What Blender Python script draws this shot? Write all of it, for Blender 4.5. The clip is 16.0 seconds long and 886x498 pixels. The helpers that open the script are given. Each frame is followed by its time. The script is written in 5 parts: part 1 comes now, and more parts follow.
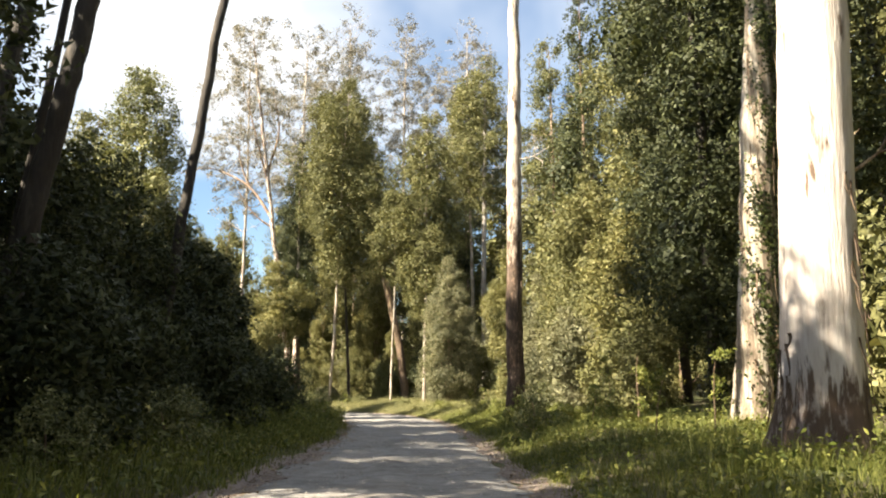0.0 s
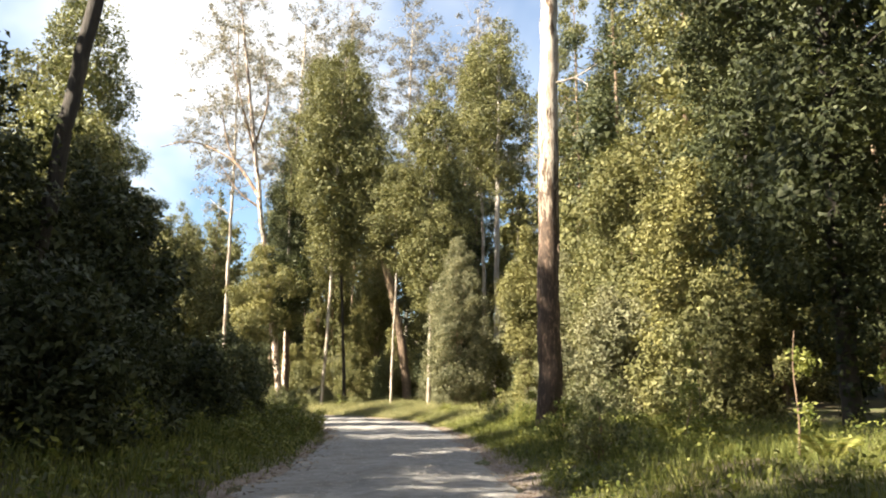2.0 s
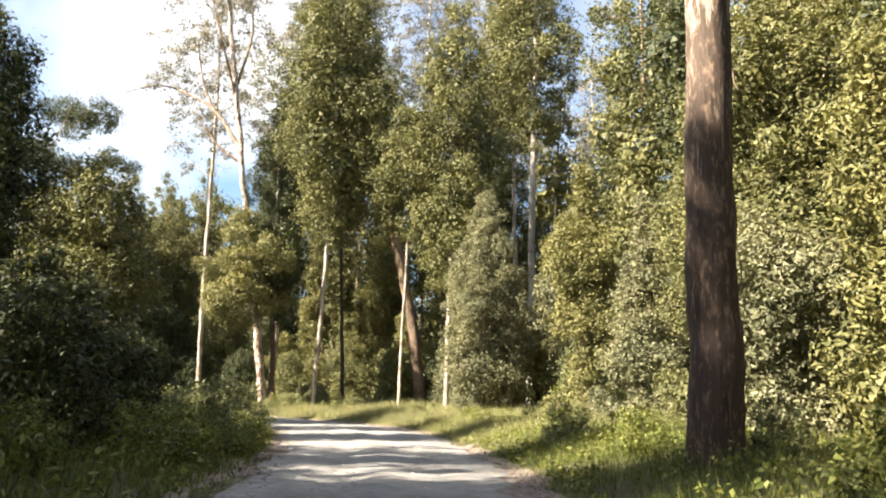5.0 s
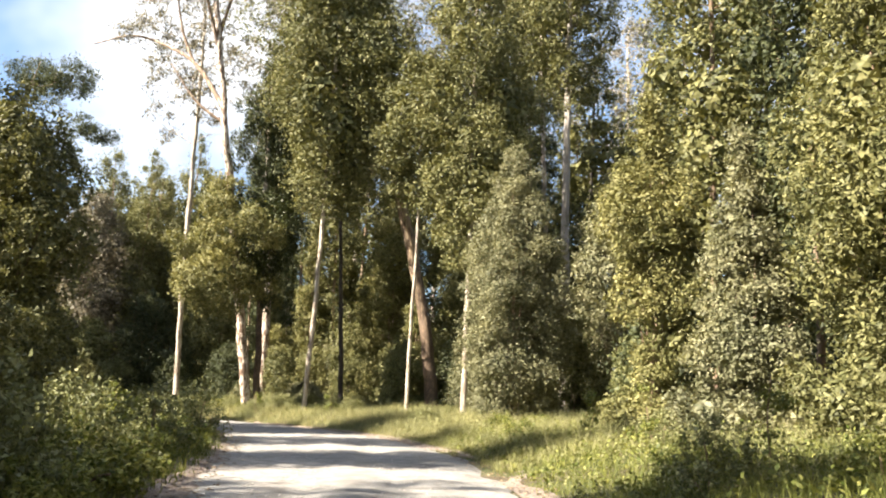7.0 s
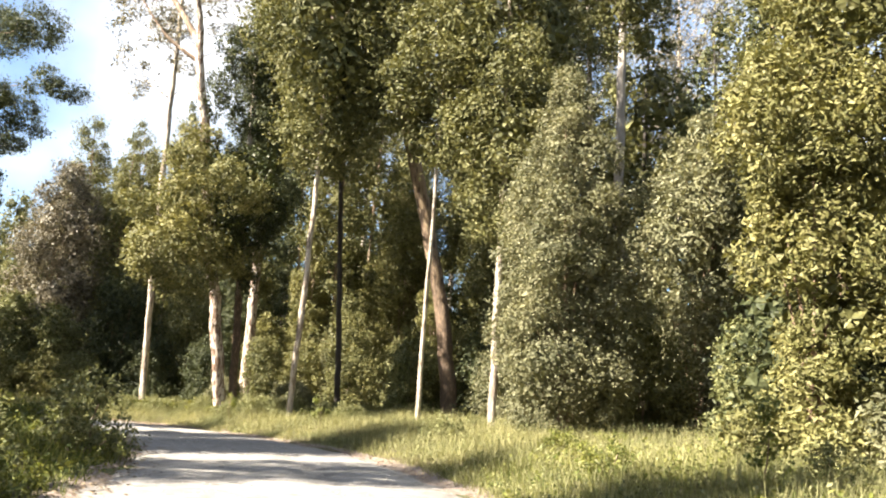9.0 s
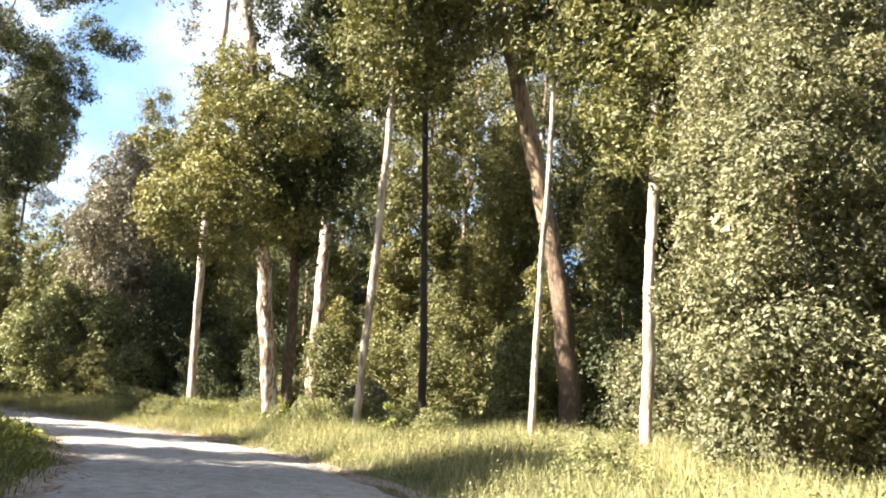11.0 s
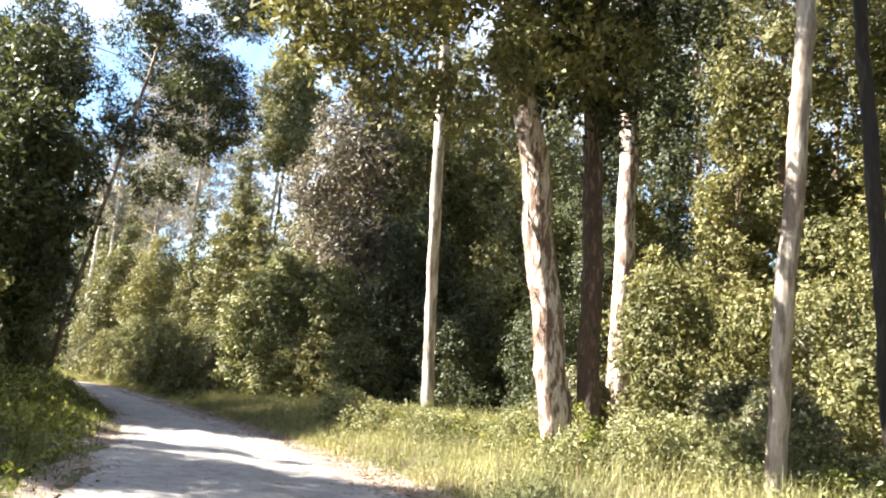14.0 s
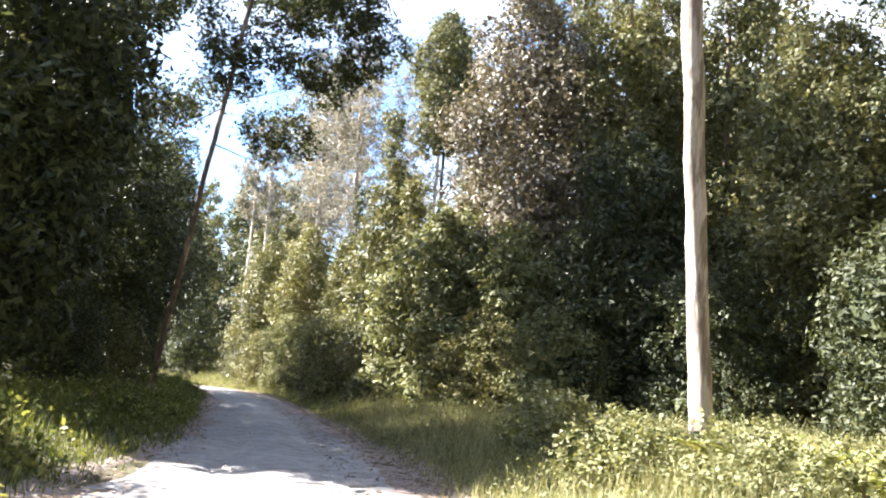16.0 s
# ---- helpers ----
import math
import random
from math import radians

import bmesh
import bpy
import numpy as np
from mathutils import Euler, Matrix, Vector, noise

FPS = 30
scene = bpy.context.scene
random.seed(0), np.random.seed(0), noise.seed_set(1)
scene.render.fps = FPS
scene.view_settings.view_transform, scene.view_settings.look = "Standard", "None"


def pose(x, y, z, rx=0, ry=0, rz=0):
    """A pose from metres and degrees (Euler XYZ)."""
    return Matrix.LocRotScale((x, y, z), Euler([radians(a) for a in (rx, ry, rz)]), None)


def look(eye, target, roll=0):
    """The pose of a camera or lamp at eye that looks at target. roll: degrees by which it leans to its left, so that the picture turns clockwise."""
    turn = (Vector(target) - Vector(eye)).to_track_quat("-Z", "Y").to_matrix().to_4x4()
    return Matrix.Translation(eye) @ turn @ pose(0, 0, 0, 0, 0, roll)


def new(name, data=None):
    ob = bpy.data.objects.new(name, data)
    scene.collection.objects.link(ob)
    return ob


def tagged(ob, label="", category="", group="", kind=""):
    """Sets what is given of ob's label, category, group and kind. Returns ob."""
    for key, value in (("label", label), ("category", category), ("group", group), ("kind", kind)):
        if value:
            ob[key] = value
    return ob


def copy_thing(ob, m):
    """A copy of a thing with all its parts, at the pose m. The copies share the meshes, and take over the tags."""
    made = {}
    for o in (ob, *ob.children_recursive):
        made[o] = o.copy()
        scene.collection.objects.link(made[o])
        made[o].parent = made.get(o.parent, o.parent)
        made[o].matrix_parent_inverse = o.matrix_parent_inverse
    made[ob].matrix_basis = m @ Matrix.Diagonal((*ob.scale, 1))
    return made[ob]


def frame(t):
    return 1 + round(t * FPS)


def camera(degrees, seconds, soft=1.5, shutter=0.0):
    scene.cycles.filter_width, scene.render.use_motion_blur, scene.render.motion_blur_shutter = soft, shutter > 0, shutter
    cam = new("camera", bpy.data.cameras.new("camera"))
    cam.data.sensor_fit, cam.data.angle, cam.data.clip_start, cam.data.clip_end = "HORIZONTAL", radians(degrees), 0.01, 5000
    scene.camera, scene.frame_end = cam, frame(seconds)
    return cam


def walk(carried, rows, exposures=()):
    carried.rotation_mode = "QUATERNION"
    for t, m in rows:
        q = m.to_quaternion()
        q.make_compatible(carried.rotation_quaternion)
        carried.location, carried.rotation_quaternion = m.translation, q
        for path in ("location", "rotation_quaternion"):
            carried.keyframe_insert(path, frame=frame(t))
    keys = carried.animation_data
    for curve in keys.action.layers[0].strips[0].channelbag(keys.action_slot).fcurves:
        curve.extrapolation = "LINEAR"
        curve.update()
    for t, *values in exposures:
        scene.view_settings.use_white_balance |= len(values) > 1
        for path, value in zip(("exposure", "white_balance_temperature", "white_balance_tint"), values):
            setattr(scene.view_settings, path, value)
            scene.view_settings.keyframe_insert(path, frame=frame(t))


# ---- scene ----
cam = camera(58.8, 16.0, 2.0)
METRES, EYE, TILT, LEAN, TURN = 80.0, 1.35, 10.6, 0.0, 0.0
ROWS = [
    (0.0, 0.0, 0.0, 0.0, 0.0, 0.0, 0.0),
    (0.5, -0.0004, 0.026, -0.0048, -0.06, 0.15, 0.01),
    (1.0, -0.0012, 0.0538, -0.01, 0.03, 0.15, -0.09),
    (1.5, -0.0017, 0.0823, -0.0156, 0.2, 0.27, -0.32),
    (2.0, -0.0011, 0.113, -0.0212, 0.51, 0.15, -0.39),
    (2.5, -0.0028, 0.1398, -0.0269, 0.62, 0.16, -0.52),
    (3.0, -0.0034, 0.1691, -0.0324, 0.9, 0.34, -0.75),
    (3.5, -0.0044, 0.1978, -0.0377, 1.12, 0.28, -0.87),
    (4.0, -0.0053, 0.2271, -0.0433, 1.33, 0.2, -0.98),
    (6.5, -0.0122, 0.3687, -0.0697, 2.37, 0.53, -1.11),
    (7.0, -0.0142, 0.397, -0.0748, 2.63, 0.52, -1.41),
    (7.5, -0.0165, 0.4258, -0.0799, 2.92, 0.75, -1.8),
    (8.0, -0.0187, 0.4553, -0.085, 3.23, 0.8, -2.08),
    (10.5, -0.0362, 0.6133, -0.1131, 7.45, 1.03, -1.96),
    (11.0, -0.0419, 0.6444, -0.1182, 10.75, 0.94, -1.7),
    (11.5, -0.0518, 0.6741, -0.124, 14.42, 0.9, -1.35),
    (12.0, -0.063, 0.7067, -0.1298, 18.09, 0.91, -1.0),
    (12.5, -0.076, 0.7369, -0.1353, 21.08, 0.95, -1.08),
    (13.0, -0.0897, 0.7676, -0.1413, 23.55, 1.23, -0.86),
    (13.5, -0.1057, 0.7972, -0.1465, 26.45, 1.15, -0.46),
    (14.0, -0.1229, 0.8261, -0.1524, 29.67, 1.37, 0.08),
    (14.5, -0.1431, 0.8565, -0.158, 33.03, 1.48, 0.86),
    (15.0, -0.165, 0.8828, -0.1634, 36.29, 1.58, 1.51),
    (15.5, -0.1877, 0.9086, -0.1692, 39.41, 1.9, 2.08),
    (16.0, -0.2108, 0.9329, -0.1741, 41.88, 2.06, 2.74),
]
walk(cam, [(t, pose(0, 0, EYE, TILT, LEAN, TURN) @ pose(METRES * x, METRES * y, METRES * z, 90 + pitch, roll, yaw)) for t, x, y, z, yaw, pitch, roll in ROWS],
     [(0.0, 2.28, 7000, 8), (2.0, 2.4, 6900, 8), (4.0, 2.5, 6800, 9), (7.0, 2.45, 6700, 9), (10.0, 2.7, 6600, 9), (12.8, 3.12, 6300, 11), (14.6, 2.98, 6050, 12), (16.0, 3.2, 5800, 14)])
# ---- world, sun, exposure ----
SUN_AZ, SUN_EL = 206.0, 39.0          # degrees from +x towards +y; height over the horizon
world = bpy.data.worlds.new("sky")
scene.world = world
world.use_nodes = True
wn, wl = world.node_tree.nodes, world.node_tree.links
sky = wn.new("ShaderNodeTexSky")
sky.sky_type = "NISHITA"
sky.sun_disc = False
sky.sun_elevation = radians(SUN_EL)
sky.sun_rotation = radians(90.0 - SUN_AZ)
sky.air_density, sky.dust_density, sky.ozone_density = 1.1, 0.6, 3.5
wn["Background"].inputs["Strength"].default_value = 0.05
# thin high cloud over the blue
cloud_at, cloud, veil, over = wn.new("ShaderNodeTexCoord"), wn.new("ShaderNodeTexNoise"), wn.new("ShaderNodeMapRange"), wn.new("ShaderNodeMix")
cloud.inputs["Scale"].default_value, cloud.inputs["Detail"].default_value, cloud.inputs["Distortion"].default_value = 2.2, 5.0, 0.4
wl.new(cloud_at.outputs["Generated"], cloud.inputs["Vector"])
veil.inputs["From Min"].default_value, veil.inputs["From Max"].default_value, veil.inputs["To Max"].default_value = 0.44, 0.66, 0.8
wl.new(cloud.outputs["Fac"], veil.inputs["Value"])
over.data_type = "RGBA"
over.inputs[7].default_value = (6.8, 6.9, 7.1, 1)
wl.new(veil.outputs["Result"], over.inputs[0])
wl.new(sky.outputs["Color"], over.inputs[6])
wl.new(over.outputs[2], wn["Background"].inputs["Color"])
sun = new("sun", bpy.data.lights.new("sun", "SUN"))
sun.data.energy, sun.data.angle, sun.data.color = 5.0, radians(0.55), (1.0, 0.91, 0.76)
TO_SUN = Vector((math.cos(radians(SUN_AZ)) * math.cos(radians(SUN_EL)), math.sin(radians(SUN_AZ)) * math.cos(radians(SUN_EL)), math.sin(radians(SUN_EL))))
sun.matrix_world = look(TO_SUN * 120, (0, 0, 0))

RNG = np.random.default_rng(7)


# ---- materials ----
def material(name):
    m = bpy.data.materials.new(name)
    m.use_nodes = True
    return m, m.node_tree.nodes, m.node_tree.links, m.node_tree.nodes["Principled BSDF"]


def ramp(n, l, source, stops):
    r = n.new("ShaderNodeValToRGB")
    while len(r.color_ramp.elements) < len(stops):
        r.color_ramp.elements.new(0.5)
    for e, (p, c) in zip(r.color_ramp.elements, stops):
        e.position, e.color = p, (*c, 1)
    l.new(source, r.inputs["Fac"])
    return r.outputs["Color"]


def noise_tex(n, l, scale, detail=4.0, stretch=(1, 1, 1), rough=0.55, kind="Object"):
    tc, mp, t = n.new("ShaderNodeTexCoord"), n.new("ShaderNodeMapping"), n.new("ShaderNodeTexNoise")
    mp.inputs["Scale"].default_value = stretch
    t.inputs["Scale"].default_value, t.inputs["Detail"].default_value, t.inputs["Roughness"].default_value = scale, detail, rough
    l.new(tc.outputs[kind], mp.inputs["Vector"])
    l.new(mp.outputs["Vector"], t.inputs["Vector"])
    return t.outputs["Fac"]


def mix_colour(n, l, fac, a, b, blend="MIX"):
    m = n.new("ShaderNodeMix")
    m.data_type, m.blend_type = "RGBA", blend
    for socket, v in ((m.inputs[0], fac), (m.inputs[6], a), (m.inputs[7], b)):
        if isinstance(v, (int, float)):
            socket.default_value = v
        elif isinstance(v, tuple):
            socket.default_value = (*v, 1)
        else:
            l.new(v, socket)
    return m.outputs[2]


def bump(n, l, height, strength, distance, bsdf):
    b = n.new("ShaderNodeBump")
    b.inputs["Strength"].default_value, b.inputs["Distance"].default_value = strength, distance
    l.new(height, b.inputs["Height"])
    l.new(b.outputs["Normal"], bsdf.inputs["Normal"])


def leaf_material(name, dark, mid, light, through_light=0.2, rough=0.58):
    m, n, l, b = material(name)
    g = n.new("ShaderNodeNewGeometry")
    col = ramp(n, l, g.outputs["Random Per Island"], ((0.0, dark), (0.45, mid), (1.0, light)))
    big = ramp(n, l, noise_tex(n, l, 0.45, 2.0), ((0.3, (0.72, 0.74, 0.72)), (0.7, (1.15, 1.1, 1.0))))
    col = mix_colour(n, l, 1.0, col, big, "MULTIPLY")
    tc, cells = n.new("ShaderNodeTexCoord"), n.new("ShaderNodeTexVoronoi")
    cells.inputs["Scale"].default_value = 7.0
    l.new(tc.outputs["Object"], cells.inputs["Vector"])
    col = mix_colour(n, l, 1.0, col, ramp(n, l, cells.outputs["Color"], ((0.1, (0.74, 0.74, 0.74)), (0.8, (1.2, 1.2, 1.2)))), "MULTIPLY")
    bump(n, l, cells.outputs["Distance"], 0.3, 0.08, b)
    l.new(col, b.inputs["Base Color"])
    b.inputs["Roughness"].default_value = rough
    b.inputs["Specular IOR Level"].default_value = 0.25
    tr, mix = n.new("ShaderNodeBsdfTranslucent"), n.new("ShaderNodeMixShader")
    l.new(mix_colour(n, l, 1.0, col, (1.2, 1.15, 0.75), "MULTIPLY"), tr.inputs["Color"])
    mix.inputs["Fac"].default_value = through_light
    l.new(b.outputs["BSDF"], mix.inputs[1])
    l.new(tr.outputs["BSDF"], mix.inputs[2])
    l.new(mix.outputs["Shader"], n["Material Output"].inputs["Surface"])
    return m


LEAF_OLIVE = leaf_material("leaf_olive", (0.062, 0.067, 0.026), (0.132, 0.134, 0.056), (0.222, 0.214, 0.100))
LEAF_YELLOW = leaf_material("leaf_yellow_green", (0.082, 0.086, 0.030), (0.170, 0.165, 0.066), (0.268, 0.252, 0.115))
LEAF_GREY = leaf_material("leaf_grey_green", (0.085, 0.090, 0.050), (0.165, 0.166, 0.096), (0.270, 0.262, 0.172), 0.22, 0.6)
# Dark green leaf, also put on foliage that lies in deep shade.
LEAF_DARK_SHADED = leaf_material("leaf_dark_green_shaded", (0.023, 0.031, 0.016), (0.056, 0.068, 0.032), (0.105, 0.116, 0.058), 0.22)
LEAF_GREEN = leaf_material("leaf_fresh_green", (0.074, 0.086, 0.036), (0.165, 0.176, 0.078), (0.290, 0.290, 0.150))
LEAF_BROWN = leaf_material("leaf_brownish", (0.062, 0.054, 0.040), (0.155, 0.136, 0.106), (0.29, 0.265, 0.215), 0.15, 0.5)
LEAF_GUM = leaf_material("leaf_pale_gum", (0.095, 0.09, 0.082), (0.19, 0.178, 0.165), (0.31, 0.29, 0.27), 0.3)
# Ivy leaves, darkened for the shade of the crowns they hang in.
LEAF_IVY_SHADED = leaf_material("leaf_ivy_shaded", (0.014, 0.022, 0.008), (0.038, 0.050, 0.016), (0.085, 0.094, 0.032), 0.15, 0.4)
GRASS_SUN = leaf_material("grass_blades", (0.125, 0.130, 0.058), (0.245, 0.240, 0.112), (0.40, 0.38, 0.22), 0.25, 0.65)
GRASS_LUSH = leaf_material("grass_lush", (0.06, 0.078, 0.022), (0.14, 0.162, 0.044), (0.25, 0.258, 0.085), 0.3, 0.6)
HERB = leaf_material("weed_leaves", (0.06, 0.085, 0.018), (0.16, 0.18, 0.045), (0.30, 0.30, 0.10), 0.3, 0.5)
HERB_PALE = leaf_material("pale_weed_leaves", (0.095, 0.105, 0.042), (0.185, 0.192, 0.086), (0.30, 0.296, 0.165), 0.25, 0.65)
FERN_GREEN = leaf_material("fern_green", (0.09, 0.11, 0.022), (0.20, 0.21, 0.05), (0.33, 0.31, 0.11), 0.35)
LITTER = leaf_material("leaf_litter", (0.07, 0.045, 0.026), (0.20, 0.14, 0.085), (0.40, 0.32, 0.23), 0.05, 0.7)


def bark_material(name, pale, mid, dark, cover, scale=1.0, stocking_shade=0.0, string=0.32, old_mid=None):
    """cover: how much of the dark, older bark lies on the pale; the stocking height is how far up old rough bark and
    painted shade darken the trunk.
    """
    m, n, l, b = material(name)
    patches = noise_tex(n, l, 1.6 * scale, 5.0, (1.6, 1.6, string), 0.6)
    streaks = noise_tex(n, l, 9.0 * scale, 5.0, (1.5, 1.5, 0.14), 0.65)
    base = ramp(n, l, streaks, ((0.30, mid), (0.62, pale)))
    old = ramp(n, l, streaks, ((0.25, dark), (0.75, old_mid or mid)))
    flecks = noise_tex(n, l, 7.0 * scale, 4.0, (1.3, 1.3, 0.45), 0.65)
    old = mix_colour(n, l, ramp(n, l, flecks, ((0.52, (0, 0, 0)), (0.66, (0.8, 0.8, 0.8)))), old, mid)
    base = mix_colour(n, l, ramp(n, l, flecks, ((0.34, (0.55, 0.55, 0.55)), (0.46, (0, 0, 0)))), base, mid)
    mask = ramp(n, l, patches, ((0.28 + 0.38 * cover, (1, 1, 1)), (0.35 + 0.38 * cover, (0, 0, 0))))
    if stocking_shade:
        tc, sep, add = n.new("ShaderNodeTexCoord"), n.new("ShaderNodeSeparateXYZ"), n.new("ShaderNodeMath")
        l.new(tc.outputs["Object"], sep.inputs["Vector"])
        add.operation = "MULTIPLY_ADD"
        ragged = n.new("ShaderNodeMath")
        ragged.operation = "MULTIPLY_ADD"
        l.new(streaks, ragged.inputs[0])
        ragged.inputs[1].default_value = 0.55
        part_way = n.new("ShaderNodeMath")
        part_way.operation = "MULTIPLY"
        l.new(patches, part_way.inputs[0])
        part_way.inputs[1].default_value = 0.5
        l.new(part_way.outputs[0], ragged.inputs[2])
        l.new(ragged.outputs[0], add.inputs[0])
        add.inputs[1].default_value = -5.5 * stocking_shade
        l.new(sep.outputs["Z"], add.inputs[2])
        scaled = n.new("ShaderNodeMath")
        scaled.operation = "MULTIPLY_ADD"
        l.new(add.outputs[0], scaled.inputs[0])
        scaled.inputs[1].default_value = 1.0 / stocking_shade
        scaled.inputs[2].default_value = 1.75
        up = ramp(n, l, scaled.outputs[0], ((0.0, (1, 1, 1)), (0.3, (0, 0, 0))))
        mask = mix_colour(n, l, 1.0, mask, up, "LIGHTEN")
    col = mix_colour(n, l, mask, base, old)
    l.new(col, b.inputs["Base Color"])
    b.inputs["Roughness"].default_value = 0.8
    bump(n, l, streaks, 0.9, 0.04, b)
    return m


BARK_PALE = bark_material("bark_pale_gum", (0.64, 0.58, 0.51), (0.46, 0.38, 0.31), (0.17, 0.115, 0.08), 0.22)
# Rough brown bark at the foot, darkened further for the shade there.
BARK_SHADED_FOOT = bark_material("bark_pale_gum_rough_shaded_foot", (0.67, 0.61, 0.57), (0.50, 0.42, 0.37), (0.10, 0.062, 0.042), 0.16, 1.0, 0.8, 0.32, (0.14, 0.095, 0.068))
BARK_STRING = bark_material("bark_stringy_gum", (0.52, 0.46, 0.385), (0.30, 0.24, 0.18), (0.11, 0.075, 0.05), 0.5, 1.5, 0.0, 0.07)
BARK_WHITE = bark_material("bark_white_thin", (0.58, 0.51, 0.44), (0.35, 0.285, 0.23), (0.12, 0.085, 0.062), 0.44, 1.7)
BARK_BROWN = bark_material("bark_brown_rough", (0.48, 0.37, 0.27), (0.25, 0.165, 0.11), (0.07, 0.045, 0.03), 0.65, 1.4)
BARK_FLAKY = bark_material("bark_flaking_gum", (0.76, 0.69, 0.62), (0.38, 0.26, 0.19), (0.085, 0.05, 0.035), 0.50, 2.9, 0.0, 0.45, (0.24, 0.15, 0.105))
# Tan bark; the dark lower trunk is painted shade.
BARK_PINK_SHADED = bark_material("bark_tan_gum_shaded_foot", (0.44, 0.33, 0.225), (0.27, 0.18, 0.115), (0.085, 0.055, 0.038), 0.42, 1.0, 5.6, 0.32, (0.13, 0.088, 0.06))
# Rough brown lower bark, deepened to carry the shade on it as well.
BARK_STOCKING_SHADE = bark_material("bark_gum_stocking_shade", (0.68, 0.62, 0.54), (0.26, 0.17, 0.115), (0.04, 0.025, 0.016), 0.3, 1.3, 6.4, 0.32, (0.095, 0.060, 0.042))
BARK_GREY = bark_material("bark_grey_gum", (0.42, 0.38, 0.35), (0.30, 0.26, 0.235), (0.13, 0.10, 0.085), 0.3)
# Dark bark, deepened for trunks that stand shaded against the sky.
BARK_DARK_SHADED = bark_material("bark_dark_shaded", (0.085, 0.07, 0.056), (0.048, 0.038, 0.03), (0.022, 0.017, 0.014), 0.7, 1.4)


def ground_material():
    m, n, l, b = material("forest_soil")
    big = noise_tex(n, l, 0.5, 5.0)
    fine = noise_tex(n, l, 14.0, 6.0, rough=0.7)
    a = ramp(n, l, fine, ((0.3, (0.035, 0.028, 0.016)), (0.7, (0.13, 0.095, 0.055))))
    c = ramp(n, l, fine, ((0.3, (0.035, 0.048, 0.014)), (0.7, (0.12, 0.135, 0.04))))
    l.new(mix_colour(n, l, ramp(n, l, big, ((0.4, (0, 0, 0)), (0.6, (1, 1, 1)))), a, c), b.inputs["Base Color"])
    b.inputs["Roughness"].default_value = 0.95
    bump(n, l, fine, 0.8, 0.06, b)
    return m


def road_material():
    m, n, l, b = material("packed_gravel")
    big = noise_tex(n, l, 0.35, 5.0)
    mid = noise_tex(n, l, 3.0, 6.0, rough=0.65)
    fine = noise_tex(n, l, 42.0, 4.0, rough=0.75)
    col = ramp(n, l, big, ((0.3, (0.205, 0.20, 0.20)), (0.7, (0.315, 0.305, 0.30))))
    dirt = noise_tex(n, l, 1.1, 6.0, rough=0.7)
    col = mix_colour(n, l, ramp(n, l, dirt, ((0.50, (0, 0, 0)), (0.66, (0.75, 0.75, 0.75)))), col, (0.19, 0.165, 0.15))
    col = mix_colour(n, l, 1.0, col, ramp(n, l, mid, ((0.3, (0.62, 0.60, 0.57)), (0.65, (1.12, 1.12, 1.12)))), "MULTIPLY")
    col = mix_colour(n, l, 1.0, col, ramp(n, l, fine, ((0.3, (0.66, 0.65, 0.63)), (0.7, (1.22, 1.21, 1.2)))), "MULTIPLY")
    l.new(col, b.inputs["Base Color"])
    b.inputs["Roughness"].default_value = 0.9
    bump(n, l, mid, 0.6, 0.03, b)
    return m


def litter_material():
    m, n, l, b = material("leaf_litter_earth")
    big, mid, fine = noise_tex(n, l, 0.9, 5.0), noise_tex(n, l, 6.0, 5.0, rough=0.7), noise_tex(n, l, 30.0, 4.0, rough=0.75)
    col = ramp(n, l, fine, ((0.32, (0.075, 0.052, 0.042)), (0.52, (0.20, 0.150, 0.122)), (0.70, (0.40, 0.335, 0.285))))
    col = mix_colour(n, l, ramp(n, l, mid, ((0.42, (0, 0, 0)), (0.62, (0.8, 0.8, 0.8)))), col, (0.30, 0.265, 0.245))
    l.new(mix_colour(n, l, 1.0, col, ramp(n, l, big, ((0.3, (0.8, 0.78, 0.76)), (0.7, (1.15, 1.12, 1.1)))), "MULTIPLY"), b.inputs["Base Color"])
    b.inputs["Roughness"].default_value = 0.95
    bump(n, l, fine, 0.8, 0.04, b)
    return m


SOIL, GRAVEL, LITTER_SOIL = ground_material(), road_material(), litter_material()


# ---- the lie of the land ----
def spline(points, step=0.5):
    """A smooth line through the points (Catmull-Rom), at about even steps."""
    p = np.array(points, float)
    p = np.vstack([2 * p[0] - p[1], p, 2 * p[-1] - p[-2]])
    out = []
    for i in range(1, len(p) - 2):
        a, b, c, d = p[i - 1:i + 3]
        k = max(2, int(np.linalg.norm((c - b)[:3]) / step))
        t = np.linspace(0, 1, k, endpoint=False)[:, None]
        out.append(0.5 * (2 * b + (c - a) * t + (2 * a - 5 * b + 4 * c - d) * t ** 2 + (3 * b - a - 3 * c + d) * t ** 3))
    return np.vstack(out + [p[-2:-1]])


# the road's middle line: x, y, half width
ROAD = spline([(-0.5, -70, 2.3), (-0.6, -30, 2.3), (-0.75, 0, 2.35), (-0.9, 13, 2.35), (-1.35, 28, 2.3), (-2.3, 40, 2.6), (-4.3, 52, 3.1), (-7.3, 61.5, 3.1),
               (-11.4, 68.7, 2.9), (-16.6, 75.0, 2.7), (-22.2, 79.8, 2.4), (-30.2, 86.0, 2.1), (-39.8, 92.4, 2.05), (-57, 103.2, 2.1), (-66, 107.6, 2.1), (-75, 109.4, 2.1), (-86, 107.5, 2.2), (-104, 100.5, 2.3), (-150, 82, 2.3)])


